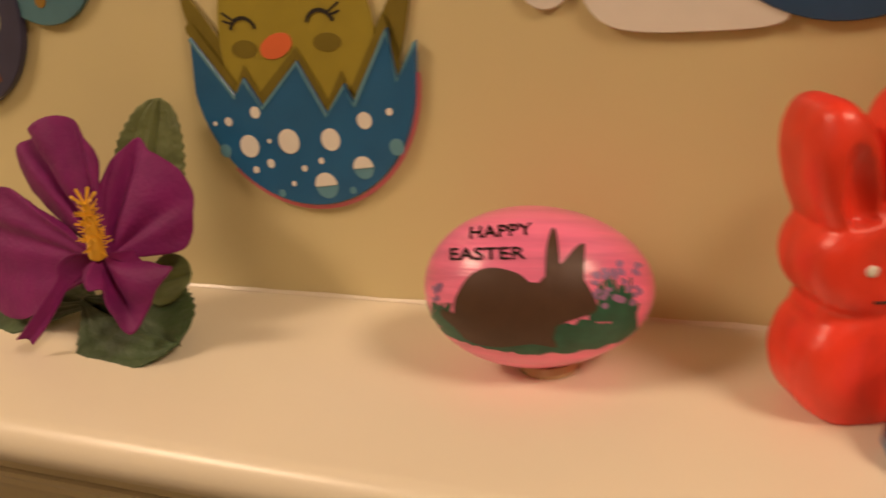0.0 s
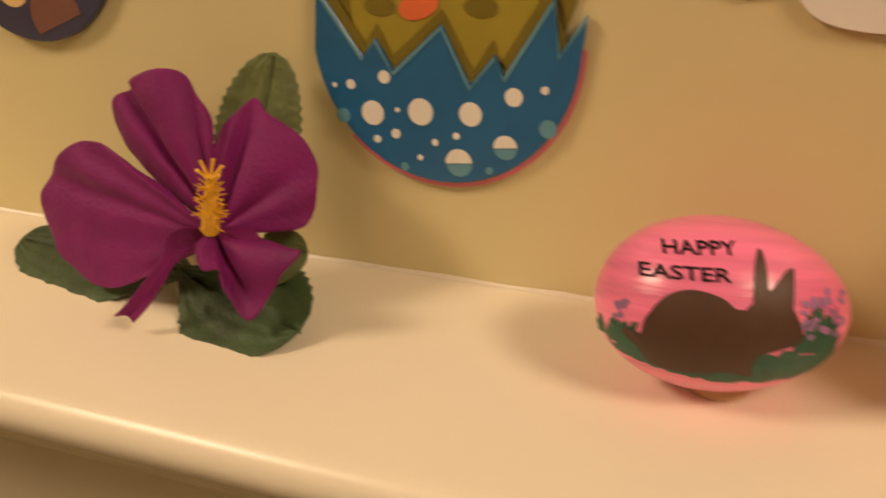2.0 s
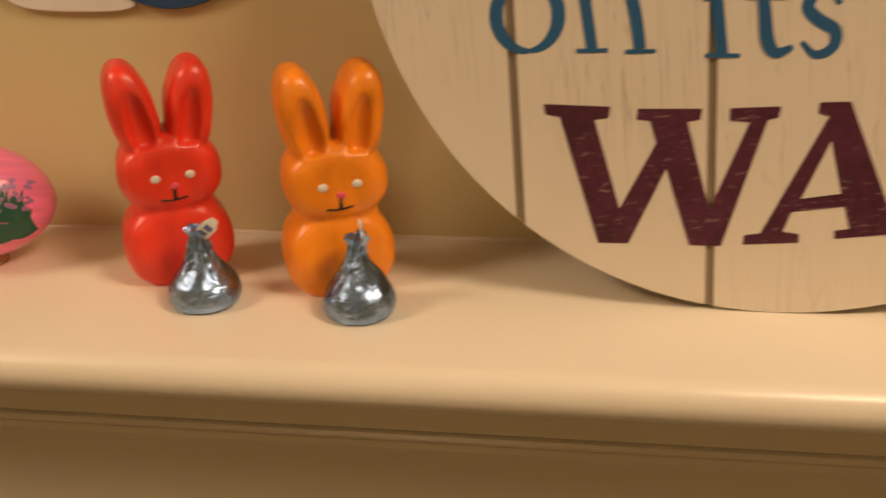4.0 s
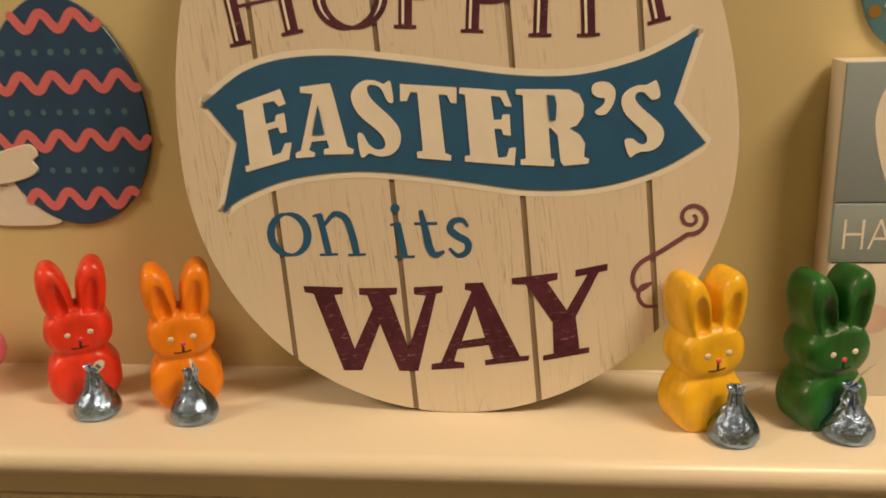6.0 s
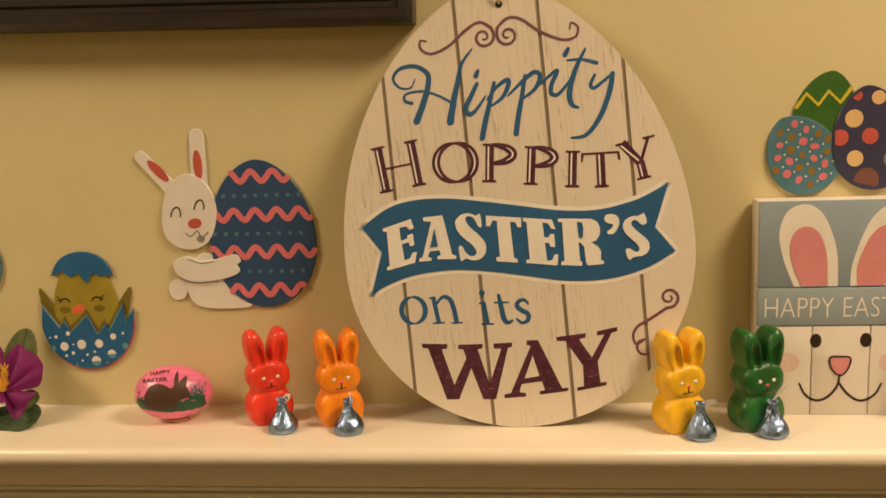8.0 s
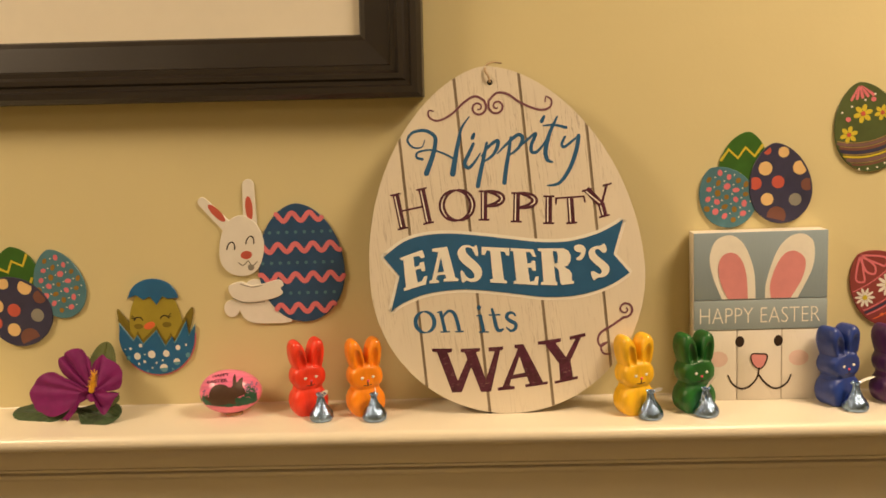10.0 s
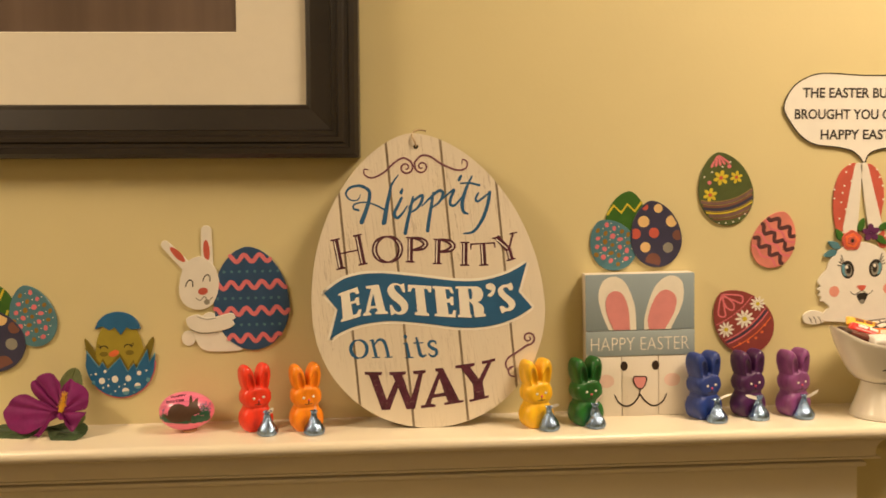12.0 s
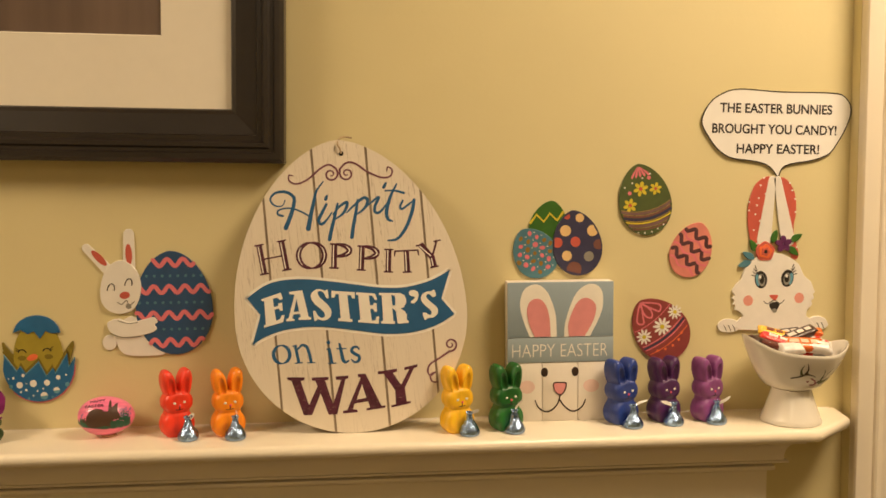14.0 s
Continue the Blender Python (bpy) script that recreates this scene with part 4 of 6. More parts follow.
def egg_sign():
    # 5 degrees back against the wall, rolled 6 degrees on its round foot
    sign = thing("egg_sign", pose(0.262, -0.042, SHELF - 0.0005, -5, 0, 0) @ pose(0, 0, 0, 0, -6, 0), "whitewashed wooden egg-shaped sign with painted words leaning on the wall", "sign")
    out = egg_outline(18.0, 149.5, 237, 300.6, -1.1, 160, 0.397, 1.20)
    # grooves lean a little: each at its place along x at mid height
    cuts = [-200, -61.0, -8.6, 46.8, 99.6, 300]
    lean = 0.029
    F = -0.0035
    bm = bmesh.new()
    plate(bm, mm(out), F + 0.0008, 0.0045, 0.0)
    part("backing", bm, M_GROOVE, sign, "grey-brown board that shows in the grooves", angle=40)
    for a, b in zip(cuts, cuts[1:]):
        a, b = a + (1.25 if a > -150 else 0), b - (1.25 if b < 250 else 0)
        poly = []
        n = len(out)
        across_x = lambda v: v[0] - lean * (v[1] - 150)
        for i in range(n):
            p, q = Vector(out[i]), Vector(out[(i + 1) % n])
            pu, qu = across_x(p), across_x(q)
            if a <= pu <= b:
                poly.append(tuple(p))
            for lim in ((a, b) if qu > pu else (b, a)):
                if (pu - lim) * (qu - lim) < 0:
                    poly.append(tuple(p + (q - p) * ((lim - pu) / (qu - pu))))
        bm = bmesh.new()
        plate(bm, mm(poly), F, 0.0044, 0.0)
        part("plank", bm, M_PLANK, sign, smooth=False)
    # HOPPITY
    bm, inl = bmesh.new(), bmesh.new()
    for ch, cx, base, w, h, r in (("H", -55.5, 172.0, 34, 31.5, 4), ("O", -18.4, 171.5, 32, 27.5, -3), ("P", 10.8, 168.0, 27, 26, -8), ("P", 38.0, 162.5, 27, 26, -9), ("I", 58.0, 158.5, 12, 24.5, -8), ("T", 77.5, 156.0, 25, 23.5, -4), ("Y", 106.0, 158.0, 25, 27, 7)):
        serif_word(bm, ch, cx + 1.2, base, w, h, r, 5.6, 1.5, F, 0.34, inl)
    w = part("lettering", bm, M_PLUM, sign, "plum word HOPPITY in inline serif capitals", smooth=False)
    part("inline", inl, M_LWHITE, w, "", smooth=False)
    # banner
    top = smooth_line([(-86, 149.5), (-67.5, 160), (-49, 163.5), (-26, 162), (0, 156.5), (24, 150.5), (45, 145.2), (63.5, 142.2), (79, 141.8), (98, 144.5), (110.5, 148.5), (122.5, 153.8)], 6)
    low = smooth_line([(122, 107.8), (105.5, 100), (86.5, 95.5), (67.5, 94.6), (46, 97), (24, 102.5), (-1, 108.7), (-23, 112.7), (-43, 113.4), (-59.5, 111.8), (-77, 106.7), (-86, 101.4)], 6)
    ban = [tuple(p) for p in top] + [(110.4, 125.3)] + [tuple(p) for p in low] + [(-74.5, 131)]
    bm = bmesh.new()
    stroke(bm, mm(ban + ban[:2]), F, 0.0056)
    part("banner_border", bm, M_LWHITE, sign, "white border of the banner", smooth=False)
    bm = bmesh.new()
    paint(bm, mm(ban), F - 0.0004)
    banner = part("banner", bm, M_LBLUE, sign, "teal-blue painted ribbon banner", smooth=False)

    def letters(shapes, material, y, parent, counters, under, label):
        """Slab capitals cut as outlines, each letter a part; the closed counters are patches of the ground on them."""
        for shape, curved in shapes:
            bm = bmesh.new()
            paint(bm, mm([tuple(p) for p in smooth_line(shape, 3, True)] if curved else shape), y)
            part("letter", bm, material, parent, label, smooth=False)
        for shape in counters:
            bm = bmesh.new()
            paint(bm, mm(shape), y - 0.0004)
            part("letter_counter", bm, under, parent, smooth=False)

    letters((([(-71.8, 147), (-51.7, 151.3), (-50.3, 144.9), (-53.4, 144), (-55.3, 146.6), (-60.3, 146.2), (-60.3, 137.4), (-56.2, 138.2), (-55.2, 140.7), (-51.5, 141.2), (-51.6, 133.1), (-54.6, 132.8), (-55.3, 135.5), (-60, 134.8), (-59.6, 123.7), (-55.8, 124.5), (-53.3, 128.4), (-50.3, 128.4), (-52.7, 121.2), (-72.4, 118), (-72.4, 120.6), (-70.3, 121), (-69.2, 144.7), (-71.5, 145)], False),
             ([(-43.2, 151.1), (-30.1, 151.1), (-29.5, 148.4), (-26.6, 123.9), (-23.9, 122.2), (-24.5, 120.3), (-37.1, 121.6), (-36.8, 123.8), (-34.4, 124.2), (-35, 127.5), (-41.5, 127.6), (-43.3, 124.3), (-40.9, 122.7), (-41.4, 121.1), (-49.6, 121.5), (-49.3, 123.7), (-46.9, 124.4), (-38.1, 147.6), (-43.2, 148.6)], False),
             ([(-4.3, 140.1), (-6.8, 140.7), (-8.7, 146.1), (-12, 148.1), (-14.4, 147.5), (-14.4, 144.6), (-12.3, 140.8), (-6.7, 134.3), (-3.5, 129.1), (-3.1, 124.5), (-4.9, 120.5), (-8.5, 118.1), (-13.4, 118), (-17.4, 119.8), (-19.8, 118.5), (-21.4, 119.3), (-21.5, 128.1), (-19.2, 128.4), (-17.2, 123.7), (-14, 121), (-10.6, 121.6), (-10.2, 124.7), (-12.6, 128.9), (-18.3, 134.8), (-21.2, 139.7), (-21.9, 144.6), (-19.8, 148.1), (-15.9, 150.2), (-11.1, 149.9), (-7.5, 147.9), (-5.4, 148.9), (-4.3, 147.8)], True),
             ([(-0.5, 147), (22.9, 142.7), (22.1, 136.1), (19.6, 136.7), (18.5, 140.1), (15, 140.8), (14.8, 116.2), (17.3, 114.9), (16.7, 112.7), (2.8, 115.4), (2.8, 118), (5.5, 118.3), (6.3, 142.6), (3.5, 143.3), (1.4, 139.7), (-1.4, 140)], False),
             ([(24.2, 142.5), (43.1, 138.8), (44.8, 132), (42, 132.6), (40.3, 136.7), (36.6, 137.5), (36.7, 127.6), (39.8, 127.2), (40.7, 129.3), (43.5, 129), (43.1, 120.1), (40, 120.8), (39.4, 123.4), (36.5, 123.8), (36.7, 111.6), (40.2, 111.5), (41.9, 115.1), (44.7, 115.1), (43.2, 107.6), (22.6, 111.7), (22.9, 113.9), (25.2, 114), (26, 139.4), (23.6, 140.1)], False),
             ([(47.2, 139), (69.1, 136.1), (72.9, 133.5), (74.3, 129.2), (73.5, 124.6), (70.6, 121.1), (67.4, 120.3), (71.4, 117.2), (73.2, 113.5), (72.3, 107.9), (74.3, 106.7), (73.8, 104.8), (63.5, 105.1), (62.4, 106.9), (62.4, 118), (59.7, 121.5), (59, 121.3), (58.6, 108.9), (60, 107.8), (59.4, 105.3), (45.8, 107.6), (46, 109.8), (48.2, 109.9), (49.7, 136.1), (46.9, 136.8)], False),
             ([(78.6, 136.8), (81.8, 137.7), (85.4, 136.6), (87.5, 133.2), (86.3, 128.3), (82.8, 124.3), (79.4, 124.4), (78.6, 126.1), (82, 128.2), (82.9, 130.6), (79.9, 131.6), (77.9, 133.8)], True),
             ([(105.2, 129), (101.7, 127.9), (99, 131.1), (96.2, 131.4), (95.1, 129.1), (97.2, 125.4), (102.2, 120), (104.9, 116.5), (105.4, 112.7), (103.5, 109.1), (99.6, 107.1), (95.9, 107.2), (93.4, 106.6), (90.8, 105.6), (89.3, 112.5), (92.5, 113), (95, 110.8), (97.4, 110.2), (98.6, 112.3), (97.4, 115.3), (92.9, 120.5), (90, 124.7), (89.5, 129.2), (91.7, 132.6), (96.2, 134.3), (99.9, 134.1), (102.5, 135), (104.3, 135.1)], True)), M_LWHITE, F - 0.0008, banner, ([(-36.5, 142.6), (-35.6, 130.2), (-40.8, 130.5)], [(59.6, 135.2), (62.7, 134.4), (63.2, 130.6), (62.2, 124.4), (59.7, 124.4)]), M_LBLUE, "white letter of the word EASTER'S")
    # on its
    bm = bmesh.new()
    def low_o(cx, cz, rx, rz):
        for a0, a1 in ((90, 270), (270, 450)):
            stroke(bm, mm([(cx + rx * math.cos(radians(a0 + (a1 - a0) * k / 16)), cz + rz * math.sin(radians(a0 + (a1 - a0) * k / 16))) for k in range(17)]), F, 0.0011, 0.0011, 0.0036, caps=False)
    low_o(-58.2, 88.6, 8.2, 9.2)
    def bars(*ls):
        for (a, b, wd) in ls:
            stroke(bm, mm([a, b]), F, wd * 0.001, caps=False)
    bars(((-43.5, 96), (-41.8, 77.5), 3.0), ((-46.5, 95.5), (-42.5, 96.2), 1.1), ((-46, 78.2), (-37.8, 77.6), 1.1), ((-33.4, 76.8), (-25.5, 76.2), 1.1))
    stroke(bm, mm(smooth_line([(-42, 91), (-37, 95.4), (-32.4, 93.4), (-30.5, 87), (-29.5, 77)], 6)), F, 0.0014, 0.0030, 0.0030, caps=False)
    bars(((-9.8, 88.5), (-8.6, 73.2), 3.0), ((-13, 88), (-8.8, 88.7), 1.1), ((-13, 73.8), (-4.2, 73.0), 1.1))
    paint(bm, mm(oval(-9.9, 95, 2.0, 2.0)), F)
    stroke(bm, mm(smooth_line([(1.0, 93), (2.0, 84), (2.8, 76), (5, 72.8), (9, 74)], 6)), F, 0.0018, 0.0012, 0.0034, caps=False)
    bars(((-2.5, 87.4), (7.5, 86.4), 1.3))
    stroke(bm, mm(smooth_line([(20.4, 83.5), (18.5, 86.6), (14.6, 86.6), (12.6, 83.4), (15.4, 80), (19.4, 77), (18.8, 72.8), (14.6, 71.4), (11.2, 75)], 5)), F, 0.0012, 0.0012, 0.0033, caps=False)
    part("lettering", bm, M_LBLUE, sign, "teal-blue words on its in serif letters", smooth=False)
    # WAY
    letters((([(-55.6, 64.9), (-37.9, 62.6), (-38.6, 59.6), (-42.3, 59.4), (-36.8, 33.8), (-26.1, 51.6), (-27.6, 57.8), (-31.1, 58.5), (-30.7, 61.4), (-13.8, 59.9), (-14.5, 57), (-17.8, 56.7), (-12.5, 31.6), (-1.6, 55.2), (-6.7, 56.1), (-6.6, 59.4), (6.4, 58.7), (5.7, 55.8), (3, 55.4), (-9.5, 20.9), (-18.1, 21.7), (-23.7, 44.3), (-34.8, 23.5), (-43.1, 24.3), (-51.5, 61), (-55.3, 62.1)], False),
             ([(16.2, 58.9), (23.9, 58.4), (36.3, 23.5), (40.5, 23.4), (39.9, 21.2), (20.7, 20.8), (20.7, 23.1), (24.6, 23.4), (23.1, 29.9), (9.3, 29.4), (7, 23.9), (11.4, 22.8), (11.2, 20.4), (-3.6, 20.9), (-3.2, 23.6), (1.1, 23.8), (18.6, 55), (15.8, 56)], False),
             ([(36.6, 59), (56.5, 59.4), (56.1, 56.5), (51.6, 55.7), (58.7, 42.4), (69, 57.3), (63.8, 56.9), (64.2, 59.8), (77.9, 61.2), (77.6, 58.3), (73.8, 57.8), (62.2, 39), (62.5, 24.5), (66.7, 24.7), (66.4, 22.4), (46.3, 20.5), (46.3, 22.8), (51.1, 23.3), (52.1, 37.5), (42.3, 55.7), (36.6, 56.3)], False)), M_PLUM, F, sign, ([(19.1, 48.3), (21.9, 33.7), (11.7, 33.1)],), M_PLANK, "plum letter of the word WAY")
    # Hippity
    bm = bmesh.new()
    for pts, a, b, m in (
        ([(-36.4, 244.4), (-40.1, 239.0), (-47.4, 240.1), (-51.1, 246.6), (-45.8, 252.5), (-35.3, 252.8), (-27.6, 246.8), (-28.2, 238.8), (-32.5, 228.3), (-38.9, 216.2)], 0.8, 4.6, 2.6),
        ([(4.2, 259.0), (-3.9, 249.9), (-8.4, 237.7), (-13.1, 223.7), (-16.4, 212.7)], 0.9, 5.0, 3.4),
        ([(-40.7, 228.7), (-45.2, 230.9), (-43.6, 235.1), (-32.7, 235.7), (-22.1, 231.2), (-13.0, 224.7)], 2.4, 1.8, 1.6),
        ([(4.6, 235.5), (-0.6, 227.5), (-5.0, 220.0), (-2.4, 215.8), (3.2, 219.6), (9.3, 226.7)], 2.6, 1.1, 3.2),
        ([(6.3, 244.0), (4.5, 240.6)], 2.2, 3.2, 3.0),
        ([(16.1, 234.8), (11.6, 221.9), (7.7, 211.5), (3.6, 199.2)], 2.2, 3.8, 3.4),
        ([(10.0, 224.0), (17.2, 231.4), (25.3, 235.3), (24.7, 230.3), (19.8, 223.7), (12.0, 219.3)], 1.2, 1.4, 3.2),
        ([(37.0, 236.5), (33.7, 224.2), (29.4, 210.2), (26.5, 198.9)], 2.2, 3.8, 3.4),
        ([(23.9, 224.5), (34.0, 232.2), (43.3, 237.8), (46.9, 234.3), (42.3, 226.6), (33.3, 221.3)], 1.2, 1.4, 3.2),
        ([(42.3, 226.6), (50, 232), (58.7, 236.9), (54.0, 228.5), (52.9, 222.5), (56.7, 220.9), (62.6, 225.4), (70, 234)], 1.0, 1.1, 3.0),
        ([(67.5, 250.1), (64.8, 246.2)], 2.2, 3.2, 3.0),
        ([(78.6, 248.4), (70.2, 235.2), (65.0, 221.5), (65.4, 213.4), (69.7, 210.6)], 1.4, 1.4, 3.8),
        ([(65.8, 242.4), (75.3, 241.7), (84.8, 238.1)], 1.2, 2.6, 2.0),
        ([(82.8, 230.4), (79.3, 224.8), (81.1, 222.0), (87.5, 225.4), (94.4, 229.8)], 2.0, 1.4, 2.4),
        ([(94.4, 229.8), (90.8, 217.7), (82.9, 202.6), (72.7, 192.1), (62.7, 191.3)], 3.2, 1.4, 3.4)):
        stroke(bm, mm(smooth_line(pts, 7)), F, a * 0.001, b * 0.001, m * 0.001)
    part("lettering", bm, M_LBLUE, sign, "teal-blue word Hippity in brush script", smooth=False)
    # flourishes
    bm = bmesh.new()
    def curl(cx, cz, r0, turns, start, way, n=26):
        return [(cx + r0 * (1 - 0.8 * k / n) * math.cos(start + way * 2 * math.pi * turns * k / n), cz + r0 * (1 - 0.8 * k / n) * math.sin(start + way * 2 * math.pi * turns * k / n)) for k in range(n + 1)]
    stroke(bm, mm(smooth_line([(-25.5, 268), (-29.5, 269), (-29.8, 263.5), (-23, 259.5), (-11, 263), (2, 272), (11.5, 275.5), (18.5, 271)], 7) + curl(12.8, 265.5, 7.2, 1.35, 0.35, -1)), F, 0.0010, 0.0013, 0.0020)
    part("flourish", bm, M_MAUVE, sign, "mauve curled flourish", smooth=False)
    bm = bmesh.new()
    stroke(bm, mm(smooth_line([(70, 262.5), (71.5, 266.5), (75.5, 263), (73, 257), (64, 256.5), (50, 264), (39, 273.5), (30, 275.5), (22.5, 270)], 7) + curl(28.8, 264.5, 7.2, 1.35, 2.8, 1)), F, 0.0010, 0.0013, 0.0020)
    part("flourish", bm, M_MAUVE, sign, "mauve curled flourish", smooth=False)
    bm = bmesh.new()
    stroke(bm, mm(curl(114.2, 77.2, 7.2, 1.4, -1.9, 1)[::-1] + smooth_line([(111.8, 70.2), (101, 64.5), (91.5, 60), (87.8, 54), (89.5, 48), (95.4, 50.8)], 7)), F, 0.0012, 0.0012, 0.0020)
    stroke(bm, mm(smooth_line([(95.4, 50.8), (91, 49.5), (89.6, 45), (92, 41), (97, 40.5)], 7)), F, 0.0012, 0.0012, 0.0018)
    part("flourish", bm, M_MAUVE, sign, "mauve curled flourish", smooth=False)
    # hole and cord; the shade inside the hole is a black disc painted on
    bm = bmesh.new()
    paint(bm, mm(oval(25.6, 285.4, 2.4, 2.4)), F)
    part("hole", bm, C_INK, sign, "drilled hanging hole, its inner shade painted as a dark disc", smooth=False)
    bm = bmesh.new()
    line = smooth_line([(0.0256, -0.0042, 0.2854), (0.0250, -0.0062, 0.290), (0.0230, -0.0050, 0.2955), (0.0245, -0.0010, 0.3005), (0.030, 0.003, 0.303), (0.038, 0.006, 0.3015)], 6)
    rings = []
    for i, p in enumerate(line):
        d = (line[min(i + 1, len(line) - 1)] - line[max(0, i - 1)]).normalized()
        u = d.orthogonal().normalized()
        v = d.cross(u)
        rings.append([bm.verts.new(p + 0.0009 * (u * math.cos(a) + v * math.sin(a))) for a in (2 * math.pi * k / 8 for k in range(8))])
    for r0, r1 in zip(rings, rings[1:]):
        for k in range(8):
            bm.faces.new((r0[k], r0[(k + 1) % 8], r1[(k + 1) % 8], r1[k]))
    part("cord", bm, M_CORD, sign, "thin jute cord loop")


egg_sign()

# ---- block sign ----
M_BWHITE = wood_mat("whitewashed_block", (0.80, 0.74, 0.66), (0.60, 0.52, 0.42), 0.6, (20, 40, 2.0), 0.25)
M_BBLUE = wood_mat("grey_blue_wood", (0.30, 0.38, 0.44), (0.22, 0.28, 0.33), 0.6, (20, 40, 2.0), 0.3)
M_BBAND = wood_mat("grey_blue_band", (0.33, 0.40, 0.44), (0.24, 0.29, 0.33), 0.6, (3, 40, 20), 0.3)
M_BPINK = mat("ear_pink_paint", (0.74, 0.29, 0.30), 0.55, 0.08, 90, 0.1, 300)
M_DARK = mat("dark_brown_paint", (0.030, 0.015, 0.010), 0.5, 0.15, 120)
M_BLUSH = mat("blush_wash", (0.80, 0.58, 0.52), 0.6, 0.06, 120)


def block_sign():
    b = thing("block_sign", pose(0.4863, -0.0225, SHELF), "square wooden block sign with a painted rabbit face", "sign")
    W = 0.0568
    bm = bmesh.new()
    box(bm, -W, W, 0.0022, 0.0205, 0.0, 0.1495, 0.0008)
    part("body", bm, M_BWHITE, b, "whitewashed wooden box", angle=30)
    bm = bmesh.new()
    box(bm, -W, W, 0.0, 0.0026, 0.0905, 0.1493, 0.0006)
    ears = part("ear_panel", bm, M_BBLUE, b, "grey-blue upper panel", angle=30)
    bm = bmesh.new()
    box(bm, -W, W, -0.0006, 0.0026, 0.0638, 0.0899, 0.0006)
    band = part("text_band", bm, M_BBAND, b, "grey-blue band with white words", angle=30)
    xs = (-W, -0.0198, 0.0187, W)
    for a, c in zip(xs, xs[1:]):
        bm = bmesh.new()
        box(bm, a + 0.0003, c - 0.0003, 0.0, 0.0026, 0.0, 0.0632, 0.0006)
        part("plank", bm, M_BWHITE, b, "", angle=30)
    ears_white = ([(-33.0, 91.0), (-40.5, 110), (-43.6, 128), (-38.5, 142.5), (-27, 147.2), (-17.5, 142.5), (-11, 132), (-5.5, 114), (-4.3, 91.0)], [(3.8, 91.0), (4.8, 106), (12.5, 130), (21, 142), (31, 146.8), (40, 144.5), (45.0, 136), (43.8, 117), (31.5, 91.0)])
    ears_pink = ([(-28.0, 91.2), (-34, 105), (-36.3, 119), (-33, 129), (-25, 132), (-17.5, 127), (-12.5, 113), (-11.0, 91.2)], [(8.8, 91.2), (8.0, 104), (13.7, 121), (21, 130.5), (30, 131.5), (37.6, 123.5), (35, 108), (25.5, 91.2)])
    for white, pink in zip(ears_white, ears_pink):
        bm = bmesh.new()
        paint(bm, mm(smooth_line(white, 6)), 0.0)
        part("painted_ear", bm, M_LWHITE, ears, "white ear", smooth=False)
        bm = bmesh.new()
        paint(bm, mm(smooth_line(pink, 6)), -0.0004)
        part("ear_lining", bm, M_BPINK, ears, "pink ear lining", smooth=False)
    w = lettering("painted_word", "HAPPY EASTER", 0.0205, -0.0515, 0.0695, -0.0006, M_LWHITE, band, 0, 0.8, -0.00035, label="white hand-lettered words HAPPY EASTER")
    vx = [v.co.x for v in w.data.vertices]
    lo, k = min(vx), 0.1025 / (max(vx) - min(vx))
    for v in w.data.vertices:
        v.co.x = -0.0520 + (v.co.x - lo) * k
    for x, z in ((-0.0174, 0.0530), (0.0156, 0.0532)):
        bm = bmesh.new()
        paint(bm, oval(x, z, 0.0038, 0.0050), 0.0)
        part("eye", bm, M_DARK, b, "", smooth=False)
    nose = smooth_line([(-0.0075, 0.0412), (-0.0005, 0.0418), (0.0058, 0.0408), (0.0047, 0.0335), (-0.0003, 0.0282), (-0.0063, 0.0330)], 6, True)
    bm = bmesh.new()
    paint(bm, nose, 0.0)
    part("nose", bm, M_BPINK, b, "pink nose", smooth=False)
    bm = bmesh.new()
    stroke(bm, nose + nose[:1], -0.0004, 0.0011)
    part("nose_outline", bm, M_DARK, b, "", smooth=False)
    bm = bmesh.new()
    stroke(bm, smooth_line([(-0.0275, 0.0228), (-0.0236, 0.0150), (-0.0165, 0.0106), (-0.0090, 0.0125), (-0.0026, 0.0200), (-0.0006, 0.0290)], 8), 0.0, 0.0012, 0.0012, 0.0018)
    stroke(bm, smooth_line([(-0.0006, 0.0225), (0.0036, 0.0165), (0.0105, 0.0110), (0.0170, 0.0108), (0.0236, 0.0155), (0.0268, 0.0225)], 8), 0.0, 0.0014, 0.0012, 0.0018)
    part("mouth", bm, M_DARK, b, "", smooth=False)
    for x in (-0.0362, 0.0332):
        bm = bmesh.new()
        paint(bm, oval(x, 0.0375, 0.0085, 0.0070), 0.0)
        part("cheek", bm, M_BLUSH, b, "pale blush cheek", smooth=False)


block_sign()


# ---- rabbit figurines ----
M_EYE = mat("white_dot_paint", (0.85, 0.82, 0.76), 0.4, 0.05, 300)
M_NOSE = mat("pink_dot_paint", (0.85, 0.10, 0.18), 0.4, 0.05, 300)


